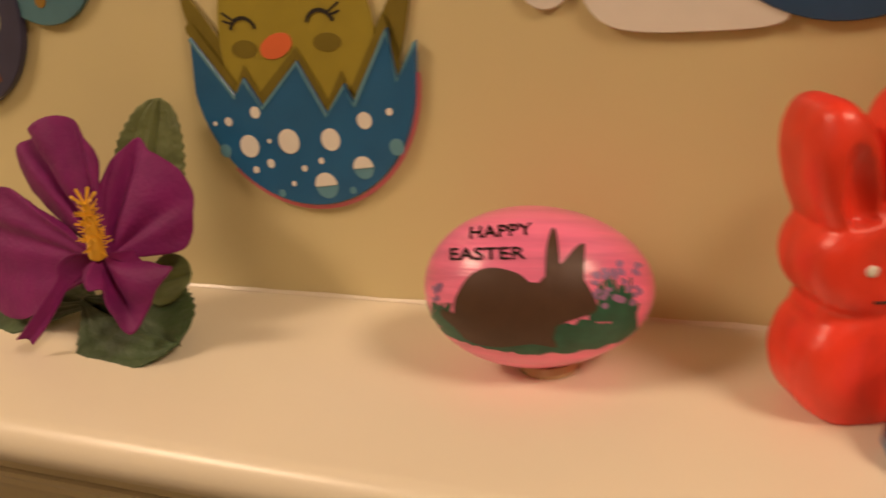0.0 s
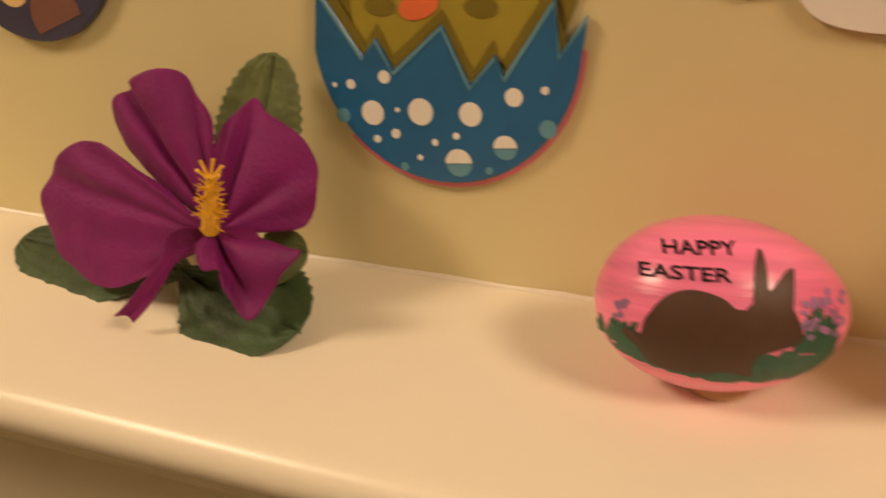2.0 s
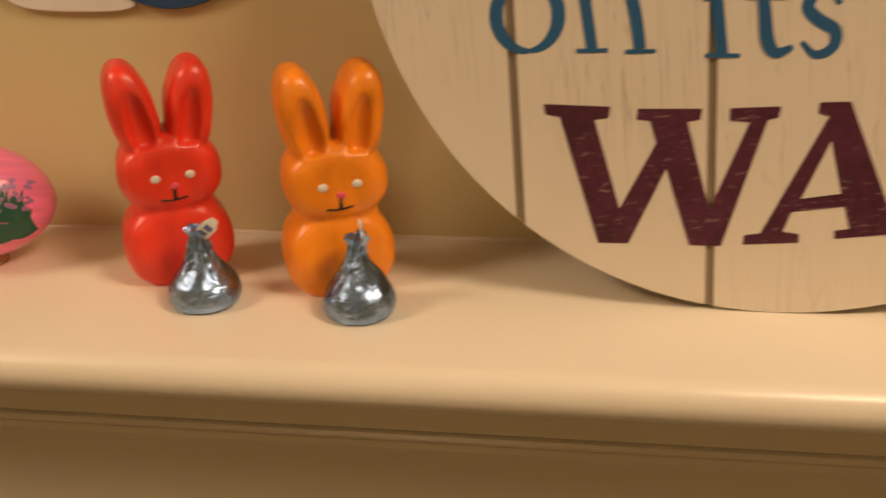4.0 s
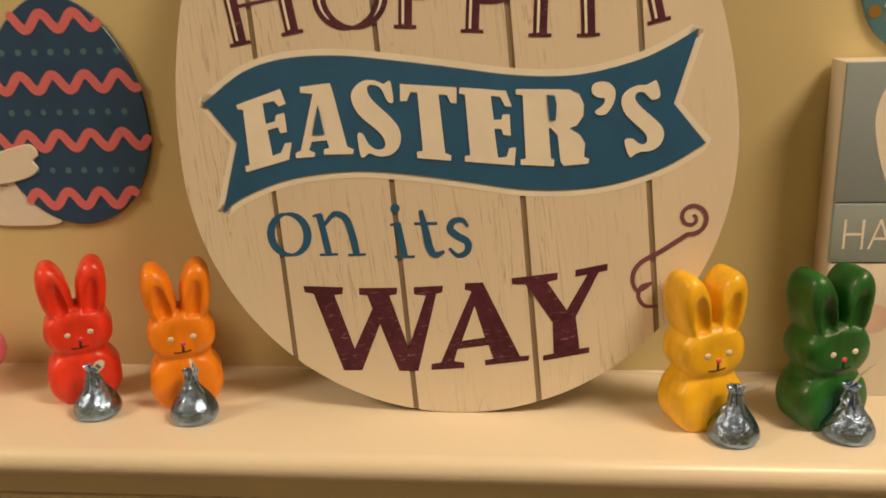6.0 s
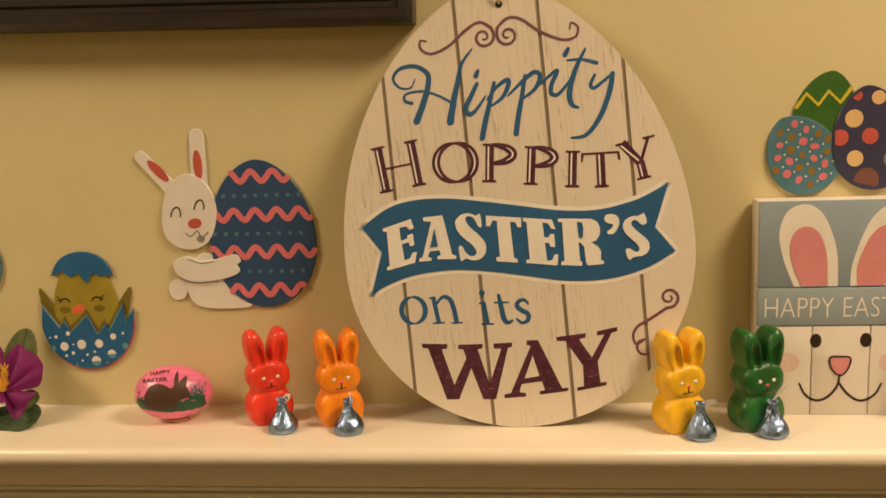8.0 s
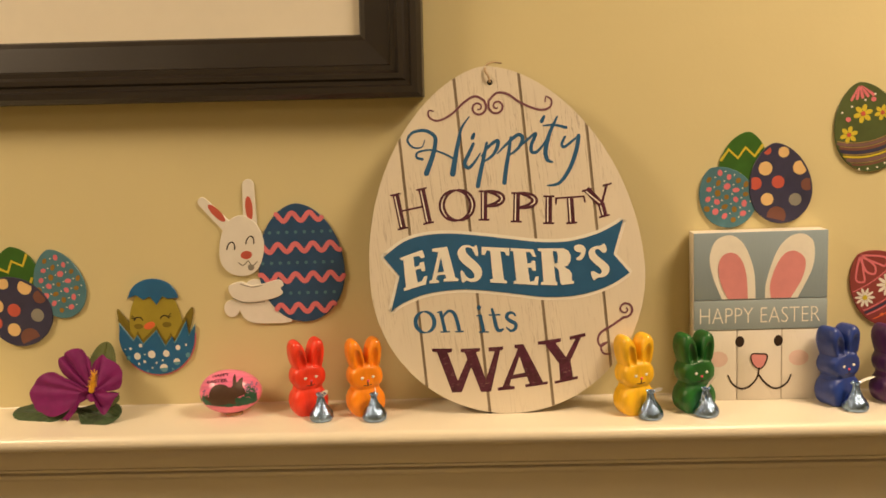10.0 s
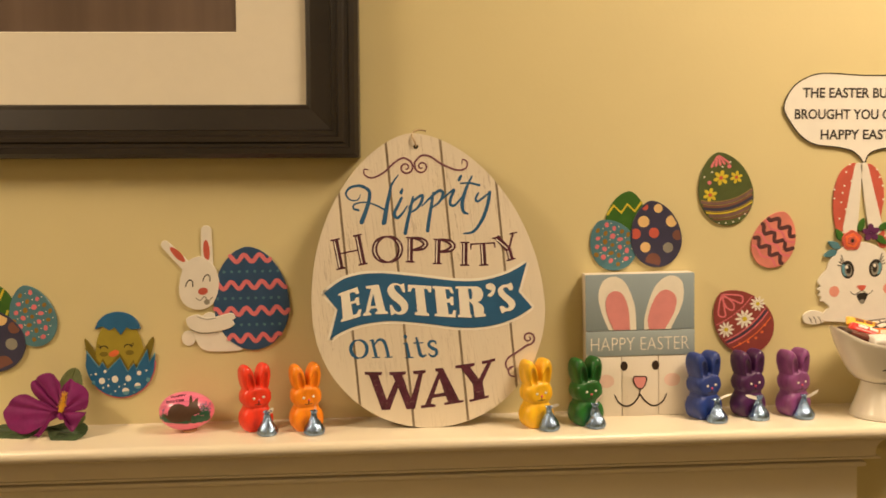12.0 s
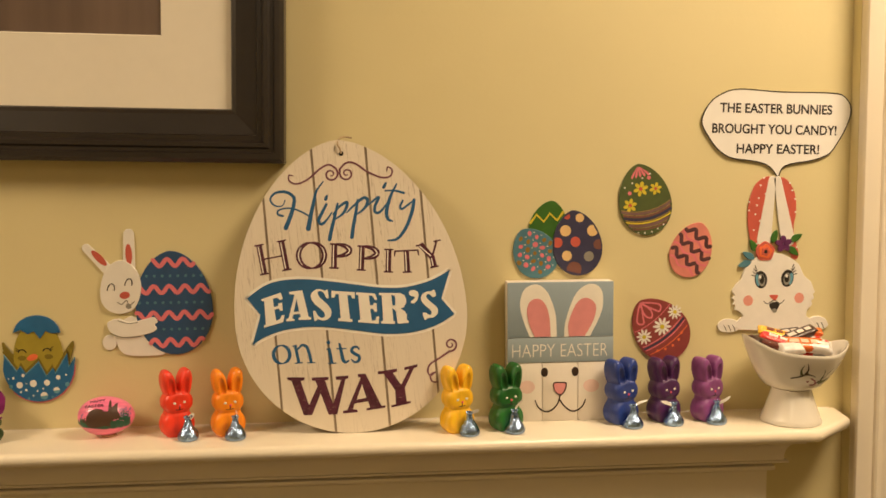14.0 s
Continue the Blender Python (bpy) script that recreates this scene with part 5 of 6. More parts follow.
def ball(bm, c, r, tilt=(0, 0, 0), p=1.0, seg=(28, 18)):
    """An ellipsoid with slightly squared sides."""
    m = pose(*c, *tilt)
    rows = []
    f = lambda v: math.copysign(abs(v) ** p, v)
    for i in range(1, seg[1]):
        a = math.pi * i / seg[1] - math.pi / 2
        rows.append([bm.verts.new(m @ Vector((r[0] * f(math.cos(a)) * f(math.cos(b)), r[1] * f(math.cos(a)) * f(math.sin(b)), r[2] * f(math.sin(a))))) for b in (2 * math.pi * k / seg[0] for k in range(seg[0]))])
    lo, hi = bm.verts.new(m @ Vector((0, 0, -r[2]))), bm.verts.new(m @ Vector((0, 0, r[2])))
    n = seg[0]
    for r0, r1 in zip(rows, rows[1:]):
        for k in range(n):
            bm.faces.new((r0[k], r0[(k + 1) % n], r1[(k + 1) % n], r1[k]))
    for k in range(n):
        bm.faces.new((lo, rows[0][(k + 1) % n], rows[0][k]))
        bm.faces.new((hi, rows[-1][k], rows[-1][(k + 1) % n]))


def pillow(bm, c, r, p, lean=0, e=0.55, seg=(30, 18)):
    """A rounded slab: an oval outline run through its depth, with soft front and back edges."""
    m = pose(*c, 0, lean, 0)
    f = lambda v, q: math.copysign(abs(v) ** q, v)
    rows = []
    for i in range(1, seg[1]):
        a = math.pi * i / seg[1] - math.pi / 2
        y, w = r[1] * f(math.sin(a), e), f(math.cos(a), e)
        rows.append([bm.verts.new(m @ Vector((r[0] * w * f(math.cos(b), p), y, r[2] * w * f(math.sin(b), p)))) for b in (2 * math.pi * k / seg[0] for k in range(seg[0]))])
    for r0, r1 in zip(rows, rows[1:]):
        for k in range(seg[0]):
            bm.faces.new((r0[k], r0[(k + 1) % seg[0]], r1[(k + 1) % seg[0]], r1[k]))
    bm.faces.new(rows[0])
    bm.faces.new(rows[-1])


def rabbit_body():
    """The moulded form: flat-fronted foot, head and two grooved ears, fused into one skin."""
    bm = bmesh.new()
    pillow(bm, (0, 0, 0.0124), (0.0154, 0.0108, 0.0152), 0.88, e=0.42)
    pillow(bm, (0, -0.0002, 0.0364), (0.0142, 0.0106, 0.0126), 0.88, e=0.45)
    pillow(bm, (0, 0.0003, 0.0245), (0.0118, 0.0092, 0.0060), 0.85)
    for s in (-1, 1):
        pillow(bm, (s * 0.0075, 0.0004, 0.0555), (0.0063, 0.0098, 0.0159), 0.90, s * 8, e=0.48)
    me = bpy.data.meshes.new("tmp")
    bmesh.ops.recalc_face_normals(bm, faces=bm.faces)
    bm.to_mesh(me)
    bm.free()
    tmp = bpy.data.objects.new("tmp", me)
    scene.collection.objects.link(tmp)
    md = tmp.modifiers.new("skin", "REMESH")
    md.mode, md.voxel_size = "VOXEL", 0.00075
    sm = tmp.modifiers.new("soft", "SMOOTH")
    sm.iterations, sm.factor = 5, 0.5
    out = bpy.data.meshes.new_from_object(tmp.evaluated_get(bpy.context.evaluated_depsgraph_get()))
    bpy.data.objects.remove(tmp)
    for v in out.vertices:
        c = v.co
        # groove down the front of each ear
        for s in (-1, 1):
            ax = s * (0.0073 + (c.z - 0.0555) * 0.14)
            if c.z > 0.046 and c.y < 0.0012:
                d = ((c.x - ax * 0.95) / 0.0034) ** 2 + ((c.z - 0.0520) / 0.0118) ** 2
                if d < 1:
                    c.y += 0.0034 * (1 - d) ** 0.9
        # flat foot, slightly lumpy hand-cast surface
        if c.z < 0.0:
            c.z = 0.0
        nz = noise.noise(Vector((c.x, c.y, c.z)) * 160)
        c.x += 0.00030 * nz
        c.y += 0.00040 * noise.noise(Vector((c.z, c.x, c.y)) * 110)
    return out


BODY = rabbit_body()
LOW = min(v.co.z for v in BODY.vertices)
SKIN = BVHTree.FromPolygons([v.co.copy() for v in BODY.vertices], [tuple(p.vertices) for p in BODY.polygons])


def figurine(label, color, x, y, yaw, tall=0.965, rough=0.42, vary=0.24, wide=1.03):
    bm = bmesh.new()
    bm.from_mesh(BODY)
    for f in bm.faces:
        f.smooth = True
    n0 = len(bm.faces)
    bm.faces.ensure_lookup_table()
    def surface(px, pz):
        hit = SKIN.ray_cast(Vector((px, -0.05, pz)), Vector((0, 1, 0)))
        return hit[0].y
    for px, pz, r, mi in ((-0.0046, 0.0366, 0.00135, 1), (0.0046, 0.0370, 0.00135, 1), (0.0002, 0.0338, 0.00125, 2)):
        k = len(bm.faces)
        ball(bm, (px, surface(px, pz), pz), (r, 0.00045, r), seg=(10, 6))
        bm.faces.ensure_lookup_table()
        for f in bm.faces[k:]:
            f.material_index = mi
    k = len(bm.faces)
    for a, b in (((-0.0034, 0.0296), (0.0028, 0.0300)), ((0.0, 0.0328), (0.0, 0.0296))):
        for i in range(7):
            t = i / 6
            px, pz = a[0] + (b[0] - a[0]) * t, a[1] + (b[1] - a[1]) * t - 0.0004 * math.sin(math.pi * t)
            ball(bm, (px, surface(px, pz), pz), (0.0006, 0.00035, 0.00042), seg=(8, 4))
    bm.faces.ensure_lookup_table()
    for f in bm.faces[k:]:
        f.material_index = 3
    body = mat("glossy_" + label.split()[1] + "_paint", color, rough, vary * 1.3, 110, 0.3, 210, coat=0.3, stretch=(1.4, 1.4, 0.5))
    me = bpy.data.meshes.new("rabbit_figurine")
    bmesh.ops.recalc_face_normals(bm, faces=bm.faces)
    bm.to_mesh(me)
    bm.free()
    for m in (body, M_EYE, M_NOSE, M_DARK):
        me.materials.append(m)
    me.polygons.foreach_set("use_smooth", [True] * len(me.polygons))
    ob = new("rabbit_figurine", me)
    ob.matrix_world = pose(x, y, SHELF - LOW * tall, 0, 0, yaw) @ Matrix.Diagonal((wide, wide, tall, 1))
    tagged(ob, label, "figurine", "row of rabbit figurines")


figurine("glossy red painted rabbit figurine standing on the shelf", (0.88, 0.050, 0.020), 0.0868, -0.0315, 29, tall=0.955, wide=1.08)
figurine("glossy orange painted rabbit figurine standing on the shelf", (0.97, 0.285, 0.008), 0.1388, -0.0350, 23, tall=0.955, wide=1.08)
figurine("glossy yellow painted rabbit figurine standing on the shelf", (0.93, 0.53, 0.018), 0.3730, -0.0485, 22, wide=1.08)
figurine("glossy green painted rabbit figurine, streaky brushwork", (0.010, 0.115, 0.018), 0.4240, -0.0455, 20, vary=0.5, wide=1.10)
figurine("glossy blue painted rabbit figurine beside the block sign", (0.016, 0.045, 0.260), 0.5485, -0.0345, 25, vary=0.25, wide=1.14)
figurine("glossy dark purple painted rabbit figurine", (0.065, 0.012, 0.090), 0.5962, -0.0300, 20, vary=0.25, wide=1.10)
figurine("glossy violet painted rabbit figurine, thin streaky paint", (0.23, 0.060, 0.225), 0.6432, -0.0320, 24, vary=0.3, wide=1.08)

# ---- foil-wrapped chocolate drops ----
M_FOIL = mat("silver_foil", (0.29, 0.42, 0.66), 0.26, 0.40, 260, 0.75, 420, metallic=1.0)


C_STRIPINK = mat("blue_strip_ink", (0.12, 0.14, 0.32), 0.7, 0.1, 300)


def chocolate(x, y, turn, strip, lean, long, wide=0.0017):
    t = thing("chocolate_drop", pose(x, y, SHELF, 0, 0, turn), "chocolate drop in crumpled silver foil with a paper strip", "candy", "foil chocolate drops")
    prof = [(0.0092, 0.0), (0.0114, 0.0008), (0.0124, 0.0028), (0.0122, 0.0050), (0.0109, 0.0076), (0.0089, 0.0102), (0.0069, 0.0126), (0.0053, 0.0148), (0.0041, 0.0168), (0.0032, 0.0188), (0.0025, 0.0206), (0.0022, 0.0222), (0.0030, 0.0236), (0.0035, 0.0248), (0.0022, 0.0252), (0.0010, 0.0240)]
    prof = [(r * 0.86, z * 0.96) for r, z in prof]
    bm = bmesh.new()
    n = 36
    rnd = random.Random(int(turn * 7 + 3))
    rows = []
    for i, (r, z) in enumerate(prof):
        row = []
        for k in range(n):
            a = 2 * math.pi * k / n
            v = Vector((math.cos(a), math.sin(a), z * 160 + turn))
            am = 0.00028 + 0.0013 * min(1.0, max(0.0, z - 0.005) / 0.012)
            d = am * (noise.noise(Vector((v.x * 3.5, v.y * 3.5, v.z))) + 0.7 * abs(noise.noise(Vector((v.x * 8, v.y * 8, v.z * 1.5)))))
            rr = max(0.0006, r + d)
            row.append(bm.verts.new((rr * math.cos(a), rr * math.sin(a), z + (0.0014 * noise.noise(Vector((v.x * 4, v.y * 4, turn))) if z > 0.022 else 0))))
        rows.append(row)
    for r0, r1 in zip(rows, rows[1:]):
        for k in range(n):
            bm.faces.new((r0[k], r0[(k + 1) % n], r1[(k + 1) % n], r1[k]))
    bm.faces.new(rows[0])
    bm.faces.new(rows[-1])
    part("foil", bm, M_FOIL, t, "crumpled silver foil", angle=24)
    bm = bmesh.new()
    d = Vector((math.sin(radians(strip - turn)) * math.sin(radians(lean)), -math.cos(radians(strip - turn)) * math.sin(radians(lean)), math.cos(radians(lean))))
    side = d.cross(Vector((0.35, -1, 0.25))).normalized() * wide
    off = side.cross(d).normalized()
    ps = [Vector((0, 0, 0.0210)) + d * (long * s) + off * 0.0012 * math.sin(4 * s) for s in (0, 0.25, 0.5, 0.75, 1.0)]
    rows = [[bm.verts.new(p + side * e * (1.0 if i < 4 else 0.45) + off * th) for e, th in ((-1, 0), (1, 0), (1, 0.00012), (-1, 0.00012))] for i, p in enumerate(ps)]
    for r0, r1 in zip(rows, rows[1:]):
        for k in range(4):
            bm.faces.new((r0[k], r0[(k + 1) % 4], r1[(k + 1) % 4], r1[k]))
    bm.faces.new(rows[0])
    bm.faces.new(rows[-1])
    flag = part("paper_strip", bm, C_PAPER, t, "thin white paper strip")
    if wide > 0.002:
        # unreadable blue print
        bm = bmesh.new()
        for f0, f1, e0, e1 in ((0.35, 0.50, -0.6, 0.5), (0.58, 0.74, -0.5, 0.6)):
            for th in (0.0002, -0.00009):
                q = [ps[0].lerp(ps[-1], f) + side * e + off * (th + 0.0012 * math.sin(4 * f) - 0.0012 * math.sin(4) * f) for f, e in ((f0, e0), (f0, e1), (f1, e1), (f1, e0))]
                bm.faces.new([bm.verts.new(v) for v in q])
        part("print", bm, C_STRIPINK, flag, "blue printed bars")


for args in ((0.1020, -0.0520, 12, 70, 50, 0.0090, 0.0022), (0.1490, -0.0545, 75, 40, 26, 0.0095, 0.0022), (0.3840, -0.0645, 140, 80, 62, 0.0110), (0.4310, -0.0605, 200, 70, 28, 0.0160), (0.5560, -0.0545, 260, 85, 60, 0.0165), (0.6010, -0.0490, 310, -80, 72, 0.0150), (0.6470, -0.0490, 30, 85, 64, 0.0165)):
    chocolate(*args)

# ---- painted egg ----
M_EGGPINK = mat("hot_pink_egg_paint", (0.95, 0.22, 0.42), 0.30, 0.34, 60, 0.30, 110, coat=0.5, stretch=(0.3, 0.8, 6))
M_EGGBROWN = mat("brown_egg_paint", (0.075, 0.035, 0.02), 0.5, 0.15, 200, 0.1, 300)
M_EGGGREEN = mat("green_egg_paint", (0.012, 0.105, 0.062), 0.45, 0.35, 300, 0.2, 400)
M_EGGLILAC = mat("lilac_egg_paint", (0.34, 0.17, 0.36), 0.45, 0.2, 300)
M_CLEAR = mat("tan_stand_plastic", (0.55, 0.36, 0.20), 0.25, 0.1, 100, coat=0.3)
EA, ER = 27.5, 19.5


def egg_radius(x):
    return ER * math.sqrt(max(0.0, 1 - (x / EA) ** 2)) * (1 - 0.0022 * x)


def painted_egg():
    m = pose(0.0168, -0.0305, SHELF + 0.0213, -19, 0, 13) @ pose(0, 0, 0, 0, 3, 0)
    egg = thing("painted_egg", m, "hot pink egg with a painted brown rabbit and green grass", "egg")
    fit_ = 0.98
    bm = bmesh.new()
    n, seg = 40, 48
    rows = []
    for i in range(1, n):
        x = -EA * math.cos(math.pi * i / n)
        r = egg_radius(x) * 0.001
        rows.append([bm.verts.new((x * 0.001, r * math.cos(a), r * math.sin(a))) for a in (2 * math.pi * k / seg for k in range(seg))])
    a, b = bm.verts.new((-EA * 0.001, 0, 0)), bm.verts.new((EA * 0.001, 0, 0))
    for r0, r1 in zip(rows, rows[1:]):
        for k in range(seg):
            bm.faces.new((r0[k], r0[(k + 1) % seg], r1[(k + 1) % seg], r1[k]))
    for k in range(seg):
        bm.faces.new((a, rows[0][k], rows[0][(k + 1) % seg]))
        bm.faces.new((b, rows[-1][(k + 1) % seg], rows[-1][k]))
    part("shell", bm, M_EGGPINK, egg, angle=80)

    def wrap(bm, lift):
        for v in bm.verts:
            x, z = v.co.x * 1000, v.co.z * 1000
            r = egg_radius(x) + lift
            v.co.y = -math.sqrt(max(0.2, r * r - z * z)) * 0.001
        return bm

    def patch(shapes, lift, mesh=True):
        bm = bmesh.new()
        for s in shapes:
            f = bm.faces.new([bm.verts.new((x * 0.001 * fit_, 0, z * 0.001 * fit_)) for x, z in s])
        bmesh.ops.triangulate(bm, faces=bm.faces[:])
        for _ in range(3):
            bmesh.ops.subdivide_edges(bm, edges=[e for e in bm.edges if e.calc_length() > 0.0016], cuts=1, use_grid_fill=False)
            bmesh.ops.triangulate(bm, faces=bm.faces[:])
        return wrap(bm, lift)

    rnd = random.Random(11)
    # grass bank along the lower front
    top = [(-25.5 + 1.0 * k, -7.5 + (0.0 if k < 26 else 0.07 * (k - 26)) + rnd.uniform(-0.9, 0.9)) for k in range(0, 50)]
    low = [(x, -10.0 - 4.6 * math.cos(x / 24.5 * 1.35) + rnd.uniform(-0.4, 0.4)) for x in [24.0 - 1.6 * k for k in range(31)]]
    low = [(x, max(z, -0.92 * egg_radius(x * fit_) / fit_)) for x, z in low]
    top = [(x, max(z, -0.84 * egg_radius(x * fit_) / fit_)) for x, z in top]
    part("painted_grass", patch([top + low], 0.10), M_EGGGREEN, egg, "green painted grass", angle=80)
    blades = []
    for k in range(90):
        x = rnd.choice((rnd.uniform(-26, -20), rnd.uniform(12, 24), rnd.uniform(14, 23)))
        z = -8.5 + (2.0 if x > 10 else 0)
        h = rnd.uniform(2.5, 10.5 if x > 15 else 5.5)
        dx = rnd.uniform(-1.8, 1.8)
        blades.append([(x - 0.5, z), (x + 0.5, z), (x + dx + 0.25, z + h), (x + dx - 0.25, z + h)])
    tagged(part("painted_tuft", patch(blades, 0.16), M_EGGGREEN, egg, "green painted blades", angle=80), kind="stuff")
    dots = [oval(rnd.uniform(13, 24), rnd.uniform(-3, 7), rnd.uniform(0.5, 1.0), rnd.uniform(0.5, 1.0), 0, 7) for _ in range(34)] + [oval(rnd.uniform(-25.5, -21.5), rnd.uniform(-6, 1), 0.6, 0.7, 0, 7) for _ in range(10)]
    part("painted_blossom", patch(dots, 0.22), M_EGGLILAC, egg, "lilac painted blossom", angle=80)
    rabbit = smooth_line([(-18.8, -9.0), (-22.0, -6.6), (-21.6, -5.0), (-18.6, -5.6), (-18.0, -2.0), (-14.5, 3.4), (-9.5, 5.4), (-3.5, 4.4), (0.0, 2.2), (2.8, 3.8), (2.8, 9.6), (3.7, 14.2), (4.7, 14.0), (5.6, 9.6), (6.1, 6.6), (9.4, 10.4), (11.4, 11.0), (10.6, 7.6), (10.0, 5.2), (12.4, 1.6), (14.4, -2.8), (13.4, -4.4), (9.6, -5.8), (6.0, -7.2), (4.0, -9.0), (5.4, -12.6), (0.0, -12.0), (-8.0, -13.2), (-15.0, -12.4)], 5, True)
    part("painted_rabbit", patch([[tuple(p) for p in rabbit]], 0.30), M_EGGBROWN, egg, "brown painted rabbit silhouette", angle=80)
    for body, x0, x1, z, rot in (("HAPPY", -15.4, -0.8, 11.6, 6), ("EASTER", -19.8, -1.6, 6.6, 4)):
        w = lettering("painted_word", body, 0.0038, x0 * 0.001, z * 0.001, -0.02, C_INK, egg, rot, 1.0, 0.00006)
        me = w.data
        xs = [v.co.x for v in me.vertices]
        lo, k = min(xs), (x1 - x0) * 0.001 / (max(xs) - min(xs))
        for v in me.vertices:
            v.co.x = x0 * 0.001 + (v.co.x - lo) * k
            r = egg_radius(v.co.x * 1000) + 0.25
            v.co.y = -math.sqrt(max(0.2, r * r - (v.co.z * 1000) ** 2)) * 0.001
    # ring stand
    st = thing("egg_stand", pose(0.0185, -0.0305, SHELF), "small tan plastic ring stand under the painted egg", "egg stand")
    bm = bmesh.new()
    rows = []
    for r, z in ((0.0070, 0.0), (0.0073, 0.0012), (0.0067, 0.0026), (0.0058, 0.0026), (0.0061, 0.0)):
        rows.append([bm.verts.new((r * 1.05 * math.cos(a), r * math.sin(a), z)) for a in (2 * math.pi * k / 36 for k in range(36))])
    for r0, r1 in zip(rows, rows[1:] + rows[:1]):
        for k in range(36):
            bm.faces.new((r0[k], r0[(k + 1) % 36], r1[(k + 1) % 36], r1[k]))
    part("ring", bm, M_CLEAR, st)


painted_egg()

# ---- cloth flower ----
M_PETAL = mat("magenta_cloth", (0.190, 0.009, 0.122), 0.62, 0.28, 120, 0.35, 700, sheen=0.03, spec=0.3)
M_LEAF = mat("green_cloth_leaf", (0.045, 0.088, 0.028), 0.6, 0.55, 90, 0.4, 500, sheen=0.1)
M_LEAFL = mat("pale_green_cloth_leaf", (0.13, 0.16, 0.055), 0.6, 0.3, 90, 0.4, 500)
M_STAMEN = mat("yellow_stamen_plastic", (0.90, 0.52, 0.035), 0.5, 0.15, 300)


def blade(name, base, tip, up, half, parent, material, bend=0.0, cup=0.0, ripple=0.0, waves=2.5, phase=0.0, serrate=0.0, broad=0.6, fold=0.0, twist=0.0, ns=34, nt=26, veins=3):
    """A petal or leaf: a thin curved sheet from base to tip whose face looks along up."""
    base, tip, up = Vector(base), Vector(tip), Vector(up)
    d = tip - base
    L = d.length
    d.normalize()
    side = d.cross(up).normalized()
    nrm = side.cross(d).normalized()
    bm = bmesh.new()
    rows = []
    for i in range(ns + 1):
        s = i / ns
        if not serrate:
            q = min(1.0, s / broad)
            w = 0.10 + 0.90 * (q * q * (3 - 2 * q)) ** 0.8 - (0.42 * ((s - broad) / (1 - broad)) ** 3 if s > broad else 0)
        elif s > broad:
            w = math.sqrt(max(0.0, 1 - ((s - broad) / (1 - broad)) ** 2))
        else:
            q = s / broad
            w = 0.10 + 0.90 * (q * q * (3 - 2 * q)) ** 0.8
        if serrate:
            w *= 1 + serrate * ((i % 3) / 2 - 0.5)
        w = max(w, 0.03) * half
        row = []
        an = twist * s
        for j in range(nt + 1):
            t = -1 + 2 * j / nt
            x = t * w
            h = bend * L * s * s + cup * half * (t * t) * math.sin(math.pi * min(1, s * 1.05)) ** 0.7
            h += ripple * half * math.sin(waves * math.pi * t + phase) * s ** 1.5 + 0.5 * ripple * half * math.sin(2.3 * waves * t + 7 * s + phase) * s * s
            h -= fold * half * math.exp(-(t / 0.10) ** 2) * (1 - 0.6 * s)
            for v in range(veins):
                tv = -0.62 + 1.24 * v / max(1, veins - 1)
                h -= 0.022 * half * math.exp(-((t - tv) / 0.05) ** 2)
            tipcut = (0.035 * math.cos(waves * 2.1 * t + phase) * s ** 3 - 0.40 * t * t * s ** 3) * L if not serrate else 0.0
            p = base + d * (L * s + tipcut) + (side * math.cos(an) + nrm * math.sin(an)) * x + (nrm * math.cos(an) - side * math.sin(an)) * h
            p += nrm * 0.0004 * noise.noise(p * 220)
            row.append(bm.verts.new(p))
        rows.append(row)
    for r0, r1 in zip(rows, rows[1:]):
        for j in range(nt):
            bm.faces.new((r0[j], r0[j + 1], r1[j + 1], r1[j]))
    ob = part(name, bm, material, parent, "", angle=70)
    md = ob.modifiers.new("thickness", "SOLIDIFY")
    md.thickness, md.offset = 0.00045, 0
    return ob


